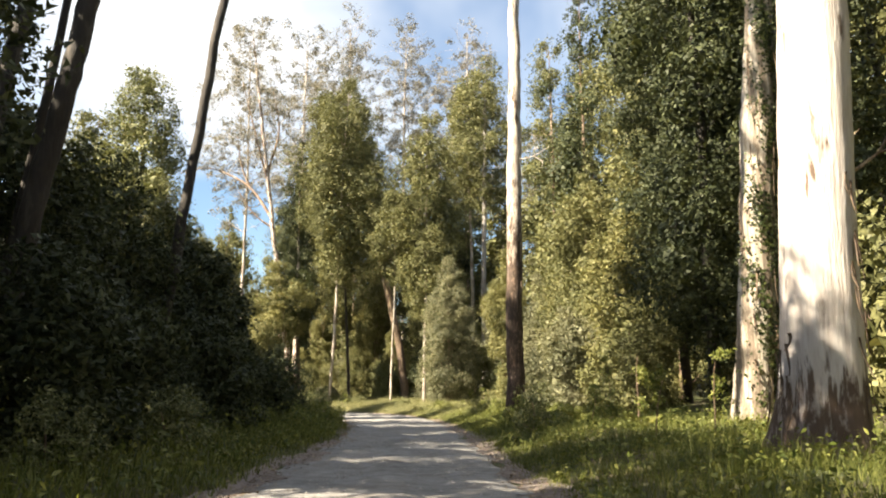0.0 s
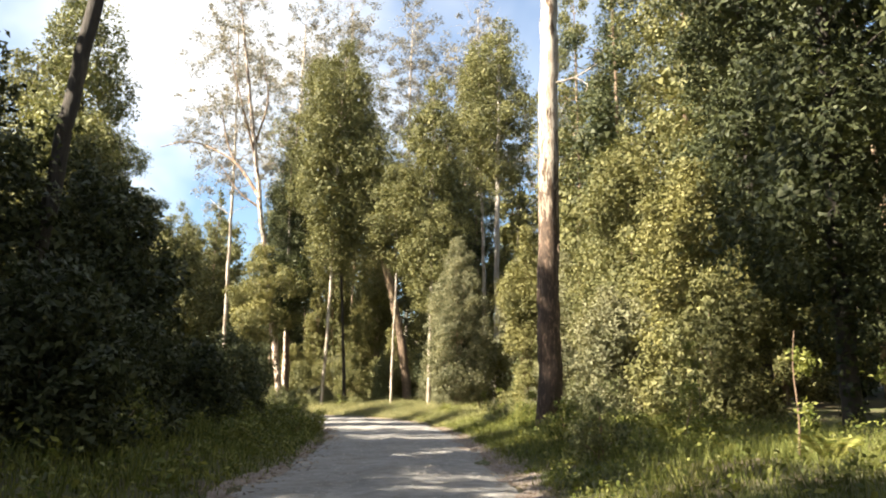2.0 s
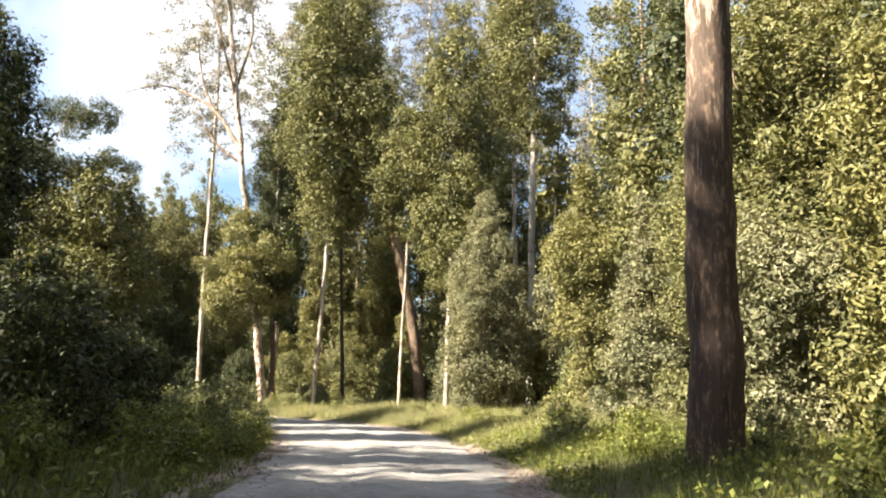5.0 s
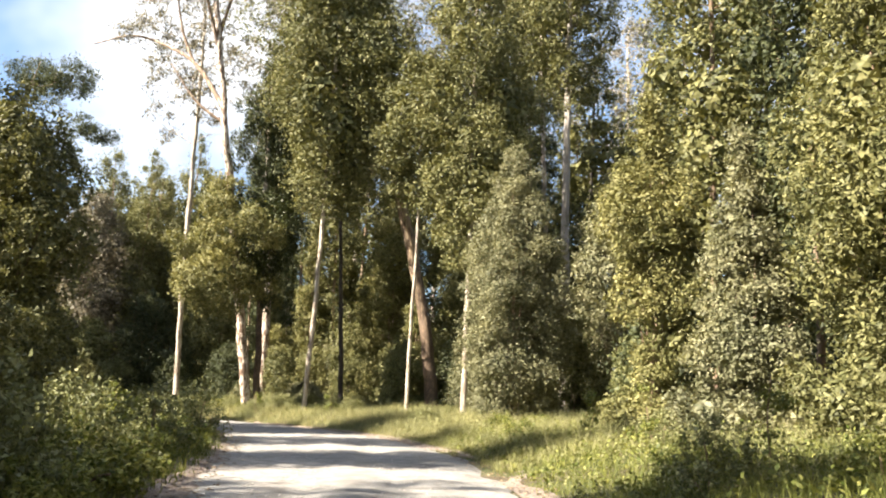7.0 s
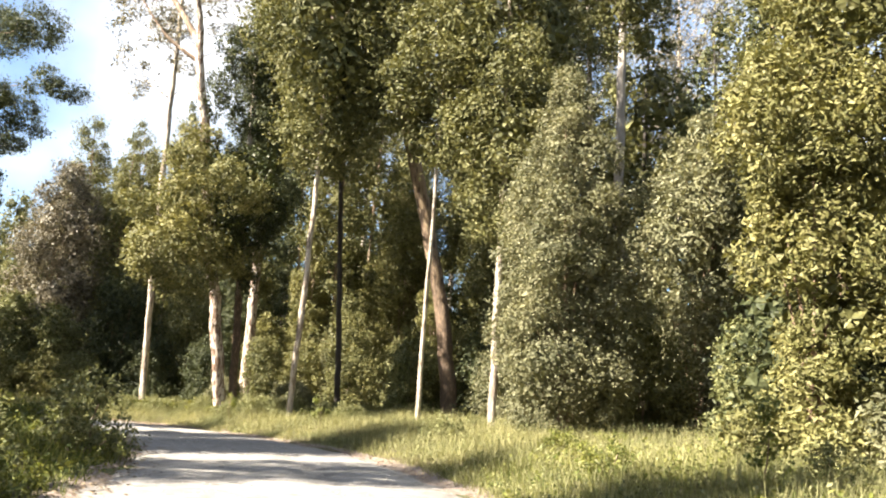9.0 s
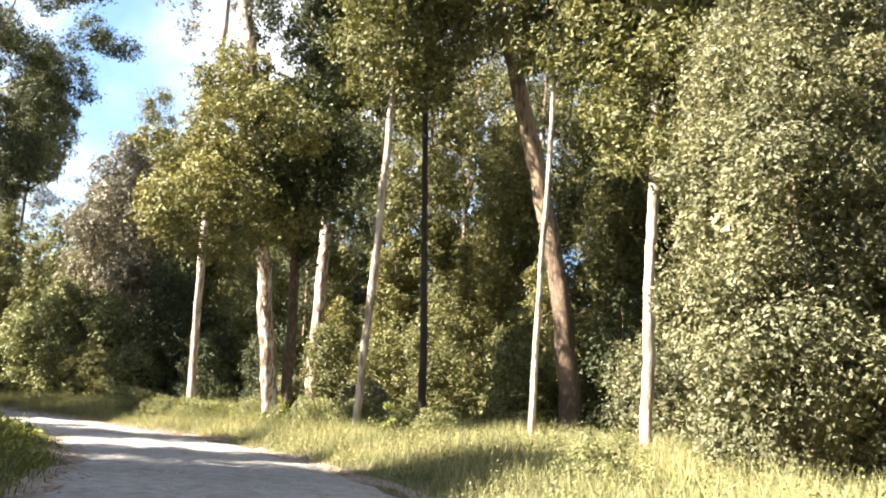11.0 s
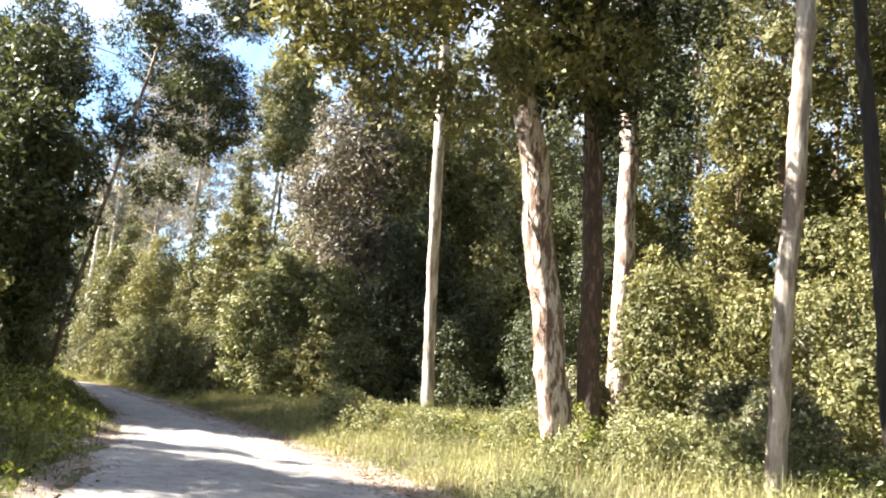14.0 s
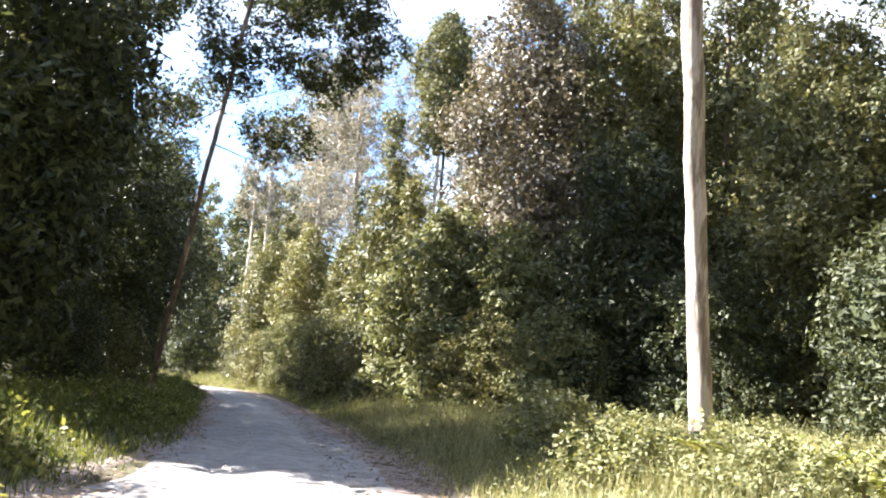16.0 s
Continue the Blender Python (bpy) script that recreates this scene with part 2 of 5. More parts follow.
def from_road(x, y):
    """Signed distance from the road's edge: its side (1 right, -1 left), and metres outside the edge (below 0 on the road)."""
    x, y = np.atleast_1d(np.asarray(x, float)), np.atleast_1d(np.asarray(y, float))
    side, dist = np.ones(x.shape), np.full(x.shape, 1e9)
    line = ROAD[::2]
    along = np.gradient(line[:, :2], axis=0)
    for i0 in range(0, len(x), 20000):
        sl = slice(i0, i0 + 20000)
        d2 = (x[sl, None] - line[None, :, 0]) ** 2 + (y[sl, None] - line[None, :, 1]) ** 2
        k = d2.argmin(1)
        dist[sl] = np.sqrt(d2[np.arange(len(k)), k]) - line[k, 2]
        cross = along[k, 0] * (y[sl] - line[k, 1]) - along[k, 1] * (x[sl] - line[k, 0])
        side[sl] = np.where(cross < 0, 1.0, -1.0)
    return side, dist


def ease(a, b, v):
    t = np.clip((v - a) / (b - a), 0, 1)
    return t * t * (3 - 2 * t)


def height(x, y):
    side, d = from_road(x, y)
    x, y = np.atleast_1d(np.asarray(x, float)), np.atleast_1d(np.asarray(y, float))
    z = -0.10 * ease(0.3, -0.6, d) + 0.45 * ease(0.1, 3.0, d) + 0.55 * ease(4, 13, d) + 0.018 * np.clip(d - 12, 0, 90) + 16.0 * ease(34, 95, d)
    lumps = np.sin(x * 0.9 + 1.3 * np.sin(y * 0.43)) * np.sin(y * 0.8 + 0.7) * 0.07 + np.sin(x * 2.3 + y * 1.7) * 0.025
    return z + lumps * ease(0.2, 2.5, d)


def ground_at(x, y):
    return float(height(x, y)[0])


# ---- building helpers ----
def mesh_object(name, verts, faces, mats, parent=None, smooth=False, label=""):
    """verts: n x 3 array; faces: list of arrays, each m x k, of corner numbers; with one material or one for each array."""
    me = bpy.data.meshes.new(name)
    verts = np.asarray(verts, np.float32)
    faces = [np.asarray(f, np.int32) for f in faces if len(f)]
    mats = mats if isinstance(mats, (list, tuple)) else [mats]
    counts = np.concatenate([np.full(len(f), f.shape[1], np.int32) for f in faces])
    loops = np.concatenate([f.ravel() for f in faces])
    me.vertices.add(len(verts))
    me.vertices.foreach_set("co", verts.ravel())
    me.loops.add(len(loops))
    me.loops.foreach_set("vertex_index", loops)
    me.polygons.add(len(counts))
    me.polygons.foreach_set("loop_start", np.concatenate([[0], np.cumsum(counts)[:-1]]).astype(np.int32))
    me.polygons.foreach_set("loop_total", counts)
    for m in mats:
        me.materials.append(m)
    if len(mats) > 1:
        me.polygons.foreach_set("material_index", np.concatenate([np.full(len(f), i, np.int32) for i, f in enumerate(faces)]))
    if smooth:
        me.polygons.foreach_set("use_smooth", np.ones(len(counts), bool))
    me.update(calc_edges=True)
    ob = new(name, me)
    if parent:
        ob.parent = parent
    if label:
        tagged(ob, label)
    return ob


STANDING = []          # where trees and bushes stand, and how wide they are


def thing(name, x, y, label, category, group="", sink=0.0, turn=0.0):
    ob = new(name)
    ob.empty_display_size = 0.3
    ob.matrix_basis = pose(x, y, ground_at(x, y) - sink, 0, 0, turn)
    return tagged(ob, label, category, group)


def tube(points, radii, sides=10, rough=0.0, flare=0.0, seed=0):
    """A tapering round stem along the points. rough: lumps, as a share of the radius; flare: how far the foot spreads into roots."""
    rng = np.random.default_rng(seed)
    p, r = np.asarray(points, float), np.asarray(radii, float)
    n = len(p)
    way = np.gradient(p, axis=0)
    way /= np.linalg.norm(way, axis=1)[:, None]
    ref = np.where(np.abs(way[:, 2:3]) < 0.9, np.array([[0, 0, 1.0]]), np.array([[1.0, 0, 0]]))
    ref = np.repeat(ref[n // 2:n // 2 + 1], n, 0)
    u = np.cross(way, ref)
    u /= np.linalg.norm(u, axis=1)[:, None] + 1e-9
    v = np.cross(way, u)
    a = np.linspace(0, 2 * np.pi, sides, endpoint=False)
    wob = np.ones((n, sides))
    if rough:
        ph = rng.uniform(0, 6.28, 6)
        zz = np.cumsum(np.r_[0, np.linalg.norm(np.diff(p, axis=0), axis=1)])[:, None]
        wob += rough * (np.sin(2 * a + ph[0] + zz * 0.5) * 0.5 + np.sin(3 * a + ph[1] - zz * 0.9) * 0.4 + np.sin(5 * a + ph[2] + 1.7 * np.sin(zz * 1.1 + ph[3])) * 0.35)
        wob += rough * 0.35 * rng.standard_normal((n, sides))
    if flare:
        zz = (p[:, 2] - p[0, 2])[:, None]
        k = np.exp(-zz / (1.1 * r[0])) * flare
        wob += k * (0.55 + 0.45 * np.sin(5 * a + rng.uniform(0, 6)) + 0.25 * np.sin(8 * a + rng.uniform(0, 6)))
    rad = r[:, None] * wob
    verts = p[:, None] + rad[..., None] * (np.cos(a)[None, :, None] * u[:, None] + np.sin(a)[None, :, None] * v[:, None])
    i, j = np.meshgrid(np.arange(n - 1), np.arange(sides), indexing="ij")
    q = np.stack([i * sides + j, i * sides + (j + 1) % sides, (i + 1) * sides + (j + 1) % sides, (i + 1) * sides + j], -1).reshape(-1, 4)
    verts = np.vstack([verts.reshape(-1, 3), p[-1:] + way[-1:] * r[-1]])
    top = (n - 1) * sides
    tip = np.stack([top + np.arange(sides), top + (np.arange(sides) + 1) % sides, np.full(sides, len(verts) - 1)], -1)
    return verts, q, tip


def tubes(name, list_of, mat, parent, label=""):
    """Several stems in one mesh."""
    vs, qs, ts, k = [], [], [], 0
    for v, q, t in list_of:
        vs.append(v), qs.append(q + k), ts.append(t + k)
        k += len(v)
    return mesh_object(name, np.vstack(vs), [np.vstack(qs), np.vstack(ts)], [mat, mat], parent, True, label)


def unit(v):
    return v / (np.linalg.norm(v, axis=-1, keepdims=True) + 1e-9)


def leaves(rng, centres, outward, length, width, up=0.35, spread=1.0):
    """One small pointed leaf blade at each centre, turned mostly outward; two triangles folded along its rib."""
    n = len(centres)
    nrm = unit(outward * 0.7 + rng.standard_normal((n, 3)) * spread * 0.75 + np.array([0, 0, up]))
    along = unit(np.cross(nrm, rng.standard_normal((n, 3))))
    across = np.cross(nrm, along)
    s = rng.uniform(0.65, 1.35, (n, 1))
    a, b = along * s * length * 0.5, across * s * width * 0.5
    fold = nrm * s * width * 0.18
    k1, k2 = a * rng.uniform(-0.35, 0.35, (n, 1)), a * rng.uniform(-0.35, 0.35, (n, 1))
    b = b * rng.uniform(0.75, 1.25, (n, 1))
    verts = np.stack([centres - a, centres + b + fold + k1, centres + a, centres - b + fold + k2], 1).reshape(-1, 3)
    return verts, np.arange(4 * n).reshape(-1, 4)


def leaflets(rng, centres, outward, length, width, up=0.35, spread=1.0):
    """Two small one-triangle leaflets near each centre, each with a turn of its own."""
    n = len(centres)
    c = np.repeat(centres, 2, 0) + rng.standard_normal((2 * n, 3)) * length * 0.45
    nrm = unit(np.repeat(outward, 2, 0) * 0.7 + rng.standard_normal((2 * n, 3)) * spread * 0.75 + np.array([0, 0, up]))
    along = unit(np.cross(nrm, rng.standard_normal((2 * n, 3))))
    s = rng.uniform(0.6, 1.4, (2 * n, 1))
    a, b = along * s * length * 0.40, np.cross(nrm, along) * s * width * 0.46
    verts = np.stack([c - a - b, c - a * 0.8 + b, c + a * 1.2 + b * rng.uniform(-0.6, 0.6, (2 * n, 1))], 1).reshape(-1, 3)
    return verts, np.arange(6 * n).reshape(-1, 3)


def clumps(rng, blobs, count, leaf, size, drop=0.0):
    """Leaf places for ellipsoid blobs (x, y, z, rx, ry, rz): twig clumps near each blob's skin, leaves round each clump.
    count: leaves in all; size: a clump's radius; drop: how far the clumps hang."""
    blobs = np.asarray(blobs, float)
    vol = (blobs[:, 3] * blobs[:, 4] + blobs[:, 4] * blobs[:, 5] + blobs[:, 3] * blobs[:, 5])
    per = 34
    total = max(4, count // per)
    pick = rng.choice(len(blobs), total, p=vol / vol.sum())
    d = unit(rng.standard_normal((total, 3)))
    rad = rng.uniform(0, 1, (total, 1)) ** 0.30
    c = blobs[pick, :3] + d * rad * blobs[pick, 3:]
    cs = size * rng.uniform(0.5, 1.4, (total, 1))
    o = np.repeat(np.arange(total), per)
    jig = unit(rng.standard_normal((len(o), 3))) * rng.uniform(0, 1, (len(o), 1)) ** 0.45
    jig *= np.array([1.0, 1.0, 0.62 + drop])
    out = unit(d[o] * 0.6 + jig * 0.9)
    return c[o] + jig * cs[o], out


def ico(cuts):
    """The faces of a round twenty-faced ball, cut further, as corner places."""
    bm = bmesh.new()
    bmesh.ops.create_icosphere(bm, subdivisions=cuts, radius=1.0)
    v = np.array([p.co[:] for p in bm.verts])
    f = np.array([[p.index for p in face.verts] for face in bm.faces])
    bm.free()
    return v[f]


BALL_COARSE, BALL_FINE = ico(2), ico(3)


def foliage(name, blobs, count, mat, parent, leaf=(0.3, 0.13), size=0.5, seed=0, label="", drop=0.0, up=0.35, core=0.48, single=False, coarse=False):
    """A leaf mass. Each blob carries smaller puffs; the leaves lie on the skin of the puffs, and broad ragged sprays fill the depth.
    core: that mass's share of the blob (0: none, the leaves hang in loose clumps); single: one-triangle leaves for far trees."""
    rng = np.random.default_rng(seed)
    if not core:
        c, out = clumps(rng, blobs, count, leaf, size, drop)
        v, q = leaflets(rng, c, out, leaf[0], leaf[1], up)
        return mesh_object(name, v, [q], mat, parent, False, label)
    mains = np.asarray(blobs, float)
    k = 11
    o = np.repeat(np.arange(len(mains)), k)
    d = unit(rng.standard_normal((len(o), 3)) + np.array([0, 0, 0.25]))
    puffs = np.hstack([mains[o, :3] + d * mains[o, 3:] * rng.uniform(0.55, 0.95, (len(o), 1)), mains[o, 3:] * rng.uniform(0.20, 0.50, (len(o), 1))])
    pick = rng.choice(len(puffs), int(count * 3), p=puffs[:, 3] ** 2 / (puffs[:, 3] ** 2).sum())
    d = unit(rng.standard_normal((len(pick), 3)))
    stray = np.where(rng.uniform(0, 1, (len(pick), 1)) < 0.26, rng.uniform(1.0, 1.75, (len(pick), 1)), rng.uniform(0.76, 1.14, (len(pick), 1)))
    c = puffs[pick, :3] + d * puffs[pick, 3:] * stray
    keep = np.ones(len(pick), bool)
    for m in mains:
        keep &= (((c - m[:3]) / m[3:]) ** 2).sum(1) > 0.45
    for i, m in enumerate(puffs):
        near = np.abs(c[:, 0] - m[0]) < m[3]
        inside = (((c[near] - m[:3]) / m[3:]) ** 2).sum(1) < 0.4
        keep[np.flatnonzero(near)[inside]] = False
    c, d = c[keep][:count], d[keep][:count]
    v, q = (leaves if single else leaflets)(rng, c, d, leaf[0], leaf[1], up, 0.8)
    vs, n = [v], len(v)
    if single:
        v = v.reshape(-1, 4, 3)[:, (0, 1, 3)] + (v.reshape(-1, 4, 3)[:, 2:3] - v.reshape(-1, 4, 3)[:, 0:1]) * np.array([0, 0.25, 0.25])[None, :, None]
        vs, n = [v.reshape(-1, 3)], len(v) * 3
        q = np.arange(n).reshape(-1, 3)
    tri = BALL_COARSE if single or coarse else BALL_FINE
    for m in mains:
        mid = tri.mean(1, keepdims=True)
        t = (tri - mid) * rng.uniform(0.6, 1.05, (len(tri), 1, 1))
        out = unit(mid)
        t = t + out * (t * rng.standard_normal((len(tri), 1, 3)) * 0.55).sum(2, keepdims=True)
        vs.append((m[:3] + (mid * rng.uniform(0.75, 1.15, (len(tri), 1, 1)) + t) * m[3:] * core).reshape(-1, 3))
    extra = sum(len(a) for a in vs) - n
    return mesh_object(name, np.vstack(vs), [q, n + np.arange(extra).reshape(-1, 3)], [mat, mat], parent, False, label)


def crown_blobs(rng, h, base, radius, n, shape):
    """Blobs that fill a crown from the height base to h. shape gives its outline."""
    out = []
    for i in range(n):
        f = (i + rng.uniform(0, 1)) / n
        if shape == "cone":
            prof = max(0.12, (1 - f) ** 0.75) * (0.75 + 0.25 * min(1, f * 6))
        elif shape == "column":
            prof = (0.55 + 0.45 * math.sin(math.pi * min(1, f * 1.05))) * rng.uniform(0.6, 1.12)
            prof *= 1.0 if f < 0.85 else 0.6
        elif shape == "egg":
            prof = math.sin(math.pi * (0.30 + 0.68 * f)) ** 0.75
        elif shape == "top":
            prof = 0.35 + 0.75 * math.sin(math.pi * (f * 0.85 + 0.1))
        else:
            prof = math.sin(math.pi * (0.12 + 0.80 * f)) ** 0.8
        z = base + (h - base) * f
        a = i * 2.4 + rng.uniform(-0.6, 0.6)
        r = radius * prof
        br = max(0.16 * radius, r * rng.uniform(0.30, 0.64))
        d = max(0.0, r - br) * rng.uniform(0.55, 1.0)
        out.append((d * math.cos(a), d * math.sin(a), z, br, br, br * rng.uniform(0.85, 1.2)))
    return out


def stem_line(h, lean=(0, 0), bend=0.0, rng=None, step=0.7, curve=1.0):
    """A stem's line from the ground (sunk 0.3 m) to h, leaning by (x, y) metres at the top."""
    z = np.arange(-0.3, h, step)
    f = np.clip(z / h, 0, 1)
    w = rng.uniform(0, 6.28, 2) if rng is not None else (0, 1)
    x = lean[0] * f ** curve + bend * np.sin(f * 5 + w[0]) * f * (1.3 - f)
    y = lean[1] * f ** curve + bend * np.sin(f * 6 + w[1]) * f * (1.3 - f)
    return np.stack([x, y, z], 1)


def on_line(line, z):
    return np.array([np.interp(z, line[:, 2], line[:, i]) for i in range(3)])


def tree(name, label, x, y, h, d, bark, leaf_mat, crown=None, lean=(0, 0), bend=0.25, count=9000, leaf=(0.25, 0.115), size=0.5, sides=12, flare=0.5, rough=0.05,
         taper=0.35, seed=1, category="tree", group="", limbs=True, blobs=None, sink=0.05, drop=0.0, twigs=0, core=0.48, single=False, curve=1.0, knotty=1.0):
    """A tree of height h and trunk diameter d. crown: (base height, radius, blob count, outline); blobs: extra ellipsoids in its own metres."""
    rng = np.random.default_rng(seed)
    t = thing(name, x, y, label, category, group, sink)
    STANDING.append((x + lean[0] * 0.3, y + lean[1] * 0.3, (crown[1] if crown else 2.5) * 0.75))
    line = stem_line(h * 0.97, lean, bend, rng, 0.3 if d > 0.2 and not single else 0.8, curve)
    f = np.clip(line[:, 2] / h, 0, 1)
    kink = rng.standard_normal((len(line) + 6, 2))
    kink = (kink[:-6] + kink[1:-5] + kink[2:-4] + kink[3:-3] + kink[4:-2]) * 0.14
    line[:, :2] += kink * min(0.09, 0.16 * d) * np.clip(line[:, 2:3] / 2, 0, 1) * knotty
    r = d / 2 * (1 - (1 - taper) * f)
    r[f > 0.85] *= np.clip((1 - f[f > 0.85]) / 0.15, 0.15, 1)
    v, q, tip = tube(line, r, sides, rough, flare, seed)
    mesh_object("trunk", v, [q, tip], [bark, bark], t, True)
    bl = []
    if crown:
        base, radius, n, shape = crown
        bl = crown_blobs(rng, h, base, radius, n, shape)
        bl = [(b[0] + on_line(line, b[2])[0], b[1] + on_line(line, b[2])[1], *b[2:]) for b in bl]
    bl += list(blobs or [])
    if limbs and bl:
        for b in bl:
            c = np.array(b[:3])
            reach = np.hypot(*(c[:2] - on_line(line, c[2])[:2]))
            if reach < 0.35:
                continue
            start = on_line(line, max(0.5, min(h * 0.93, c[2] - reach * rng.uniform(0.2, 0.6) - 0.2)))
            midp = (start + c) / 2 + rng.standard_normal(3) * 0.12 * reach + np.array([0, 0, -0.06 * reach])
            pts = spline([start, midp, c + rng.standard_normal(3) * 0.2], 0.6)
            r0 = min(d * 0.13, 0.02 + 0.011 * reach)
            stems = [tube(pts, np.linspace(r0, r0 * 0.3, len(pts)), 5)]
            for k in range(twigs):
                e = c + unit(rng.standard_normal(3)) * np.array(b[3:]) * rng.uniform(0.7, 1.15)
                e[2] = max(e[2], c[2] - 0.3 * b[5])
                s = pts[rng.integers(len(pts) // 3, len(pts))]
                tw = spline([s, (s + e) / 2 + rng.standard_normal(3) * 0.15, e], 0.7)
                stems.append(tube(tw, np.linspace(r0 * 0.4, 0.008, len(tw)), 4))
            tubes("limb", stems, bark, t)
    if bl and count:
        foliage("crown", bl, count, leaf_mat, t, leaf, size, seed + 500, drop=drop, core=core, single=single)
    return t


def shrub(name, label, x, y, h, radius, leaf_mat, shape="cone", n=14, count=6000, leaf=(0.2, 0.09), size=0.4, seed=1, base=0.2, group="", bark=None, category="shrub", lean=(0, 0), single=False, core=0.48, fine=False, skirt=1.0):
    """A bush leafy to the ground, on several thin stems."""
    rng = np.random.default_rng(seed)
    t = thing(name, x, y, label, category, group, 0.03)
    STANDING.append((x, y, radius * 0.8))
    bl = [(b[0] + lean[0] * b[2] / h, b[1] + lean[1] * b[2] / h, *b[2:]) for b in crown_blobs(rng, h * 0.93, base + 0.05 * h, radius, n, shape)]
    for k in range(6):
        a, r = k * 1.05 + rng.uniform(-0.3, 0.3), radius * rng.uniform(0.30, 0.42)
        bl.append((math.cos(a) * radius * 0.55 * skirt, math.sin(a) * radius * 0.55 * skirt, r * 0.7, r * skirt, r * skirt, r))
    for k in range(max(4, n // 3)):
        b = bl[(k * 3) % len(bl)]
        s = np.array([rng.uniform(-0.2, 0.2), rng.uniform(-0.2, 0.2), -0.15])
        pts = spline([s, np.array(b[:3]) * (0.4, 0.4, 0.5) + rng.standard_normal(3) * 0.05, b[:3]], 0.6)
        v, q, tip = tube(pts, np.linspace(0.02 + 0.004 * h, 0.012, len(pts)), 5)
        mesh_object("stem", v, [q, tip], [bark or BARK_BROWN] * 2, t, True)
    foliage("foliage", bl, count, leaf_mat, t, leaf, size, seed + 900, single=single, coarse=radius < 2.6 and not fine, core=core)
    return t


# ---- ground and road ----
def axis(lo, hi, fine_lo, fine_hi, step):
    mid = np.arange(fine_lo, fine_hi + step, step)
    left = fine_lo - np.geomspace(step * 2, fine_lo - lo, 22)
    right = fine_hi + np.geomspace(step * 2, hi - fine_hi, 22)
    return np.concatenate([left[::-1], mid, right])


def build_ground():
    xs, ys = axis(-2500, 2500, -70, 24, 0.8), axis(-2500, 2500, -12, 125, 0.8)
    gx, gy = np.meshgrid(xs, ys, indexing="ij")
    z = height(gx.ravel(), gy.ravel())
    nx, ny = len(xs), len(ys)
    i, j = np.meshgrid(np.arange(nx - 1), np.arange(ny - 1), indexing="ij")
    q = np.stack([i * ny + j, (i + 1) * ny + j, (i + 1) * ny + j + 1, i * ny + j + 1], -1).reshape(-1, 4)
    return tagged(mesh_object("ground", np.stack([gx.ravel(), gy.ravel(), z], 1), [q], SOIL, None, True), "forest floor of dark soil and moss", "ground", kind="structure")


def build_road():
    rng = np.random.default_rng(3)
    way = unit(np.gradient(ROAD[:, :2], axis=0))
    nrm = np.stack([way[:, 1], -way[:, 0]], 1)
    n, k = len(ROAD), 17
    s = np.linspace(-1, 1, k)
    wob = np.stack([np.convolve(rng.standard_normal(n + 8), np.ones(3) / 3, "same")[4:-4] * 0.34 for _ in range(2)], 1)
    off = s[None] * (ROAD[:, 2:3] + 0.1 + np.where(s[None] > 0, wob[:, 1:], wob[:, :1]) * np.abs(s[None]) ** 3)
    x, y = ROAD[:, 0:1] + nrm[:, 0:1] * off, ROAD[:, 1:2] + nrm[:, 1:2] * off
    rut = -0.025 * (np.exp(-((np.abs(off) - 0.8) / 0.28) ** 2)) + 0.03 * np.exp(-(off / 0.35) ** 2)
    z = 0.0 + rut - 0.09 * np.abs(s[None]) ** 6 + rng.standard_normal(x.shape) * 0.006
    v = np.stack([x, y, z], -1).reshape(-1, 3)
    i, j = np.meshgrid(np.arange(n - 1), np.arange(k - 1), indexing="ij")
    q = np.stack([i * k + j, i * k + j + 1, (i + 1) * k + j + 1, (i + 1) * k + j], -1).reshape(-1, 4)
    return tagged(mesh_object("road", v, [q], GRAVEL, None, True), "pale packed gravel forest road with shallow wheel ruts", "road", kind="structure")


def build_shoulder(side, lo, hi, inner, outer, seed, label):
    """A ragged strip of earth and old leaves between the gravel and the grass."""
    rng = np.random.default_rng(seed)
    rows = ROAD[int(lo * len(ROAD)):int(hi * len(ROAD))]
    way = unit(np.gradient(rows[:, :2], axis=0))
    n, k = len(rows), 7
    soft = [np.convolve(rng.standard_normal(n + 8), np.ones(w) / w, "same")[4:-4] for w in (3, 9)]
    a = rows[:, 2] + inner + 0.30 * soft[0] + 0.5 * soft[1]
    b = rows[:, 2] + outer + 0.30 * soft[1][::-1] + 0.22 * soft[0][::-1]
    off = side * (a[:, None] + (np.maximum(b, a + 0.15) - a)[:, None] * np.linspace(0, 1, k)[None])
    x, y = rows[:, 0:1] + way[:, 1:2] * off, rows[:, 1:2] - way[:, 0:1] * off
    share = np.clip(np.abs(off) / (rows[:, 2:3] + 0.1), 0, 1)
    rut = -0.025 * (np.exp(-((np.abs(off) - 0.8) / 0.28) ** 2)) - 0.09 * share ** 6
    z = np.maximum(rut, height(x.ravel(), y.ravel()).reshape(x.shape)) + 0.012 + rng.uniform(0, 0.01, x.shape)
    z[:, 0], z[:, -1] = z[:, 0] - 0.02, z[:, -1] - 0.03
    i, j = np.meshgrid(np.arange(n - 1), np.arange(k - 1), indexing="ij")
    q = np.stack([i * k + j, i * k + j + 1, (i + 1) * k + j + 1, (i + 1) * k + j], -1).reshape(-1, 4)
    if side < 0:
        q = q[:, ::-1]
    return tagged(mesh_object("road_shoulder", np.stack([x, y, z], -1).reshape(-1, 3), [q], LITTER_SOIL, None, True), label, "road shoulder", kind="structure")


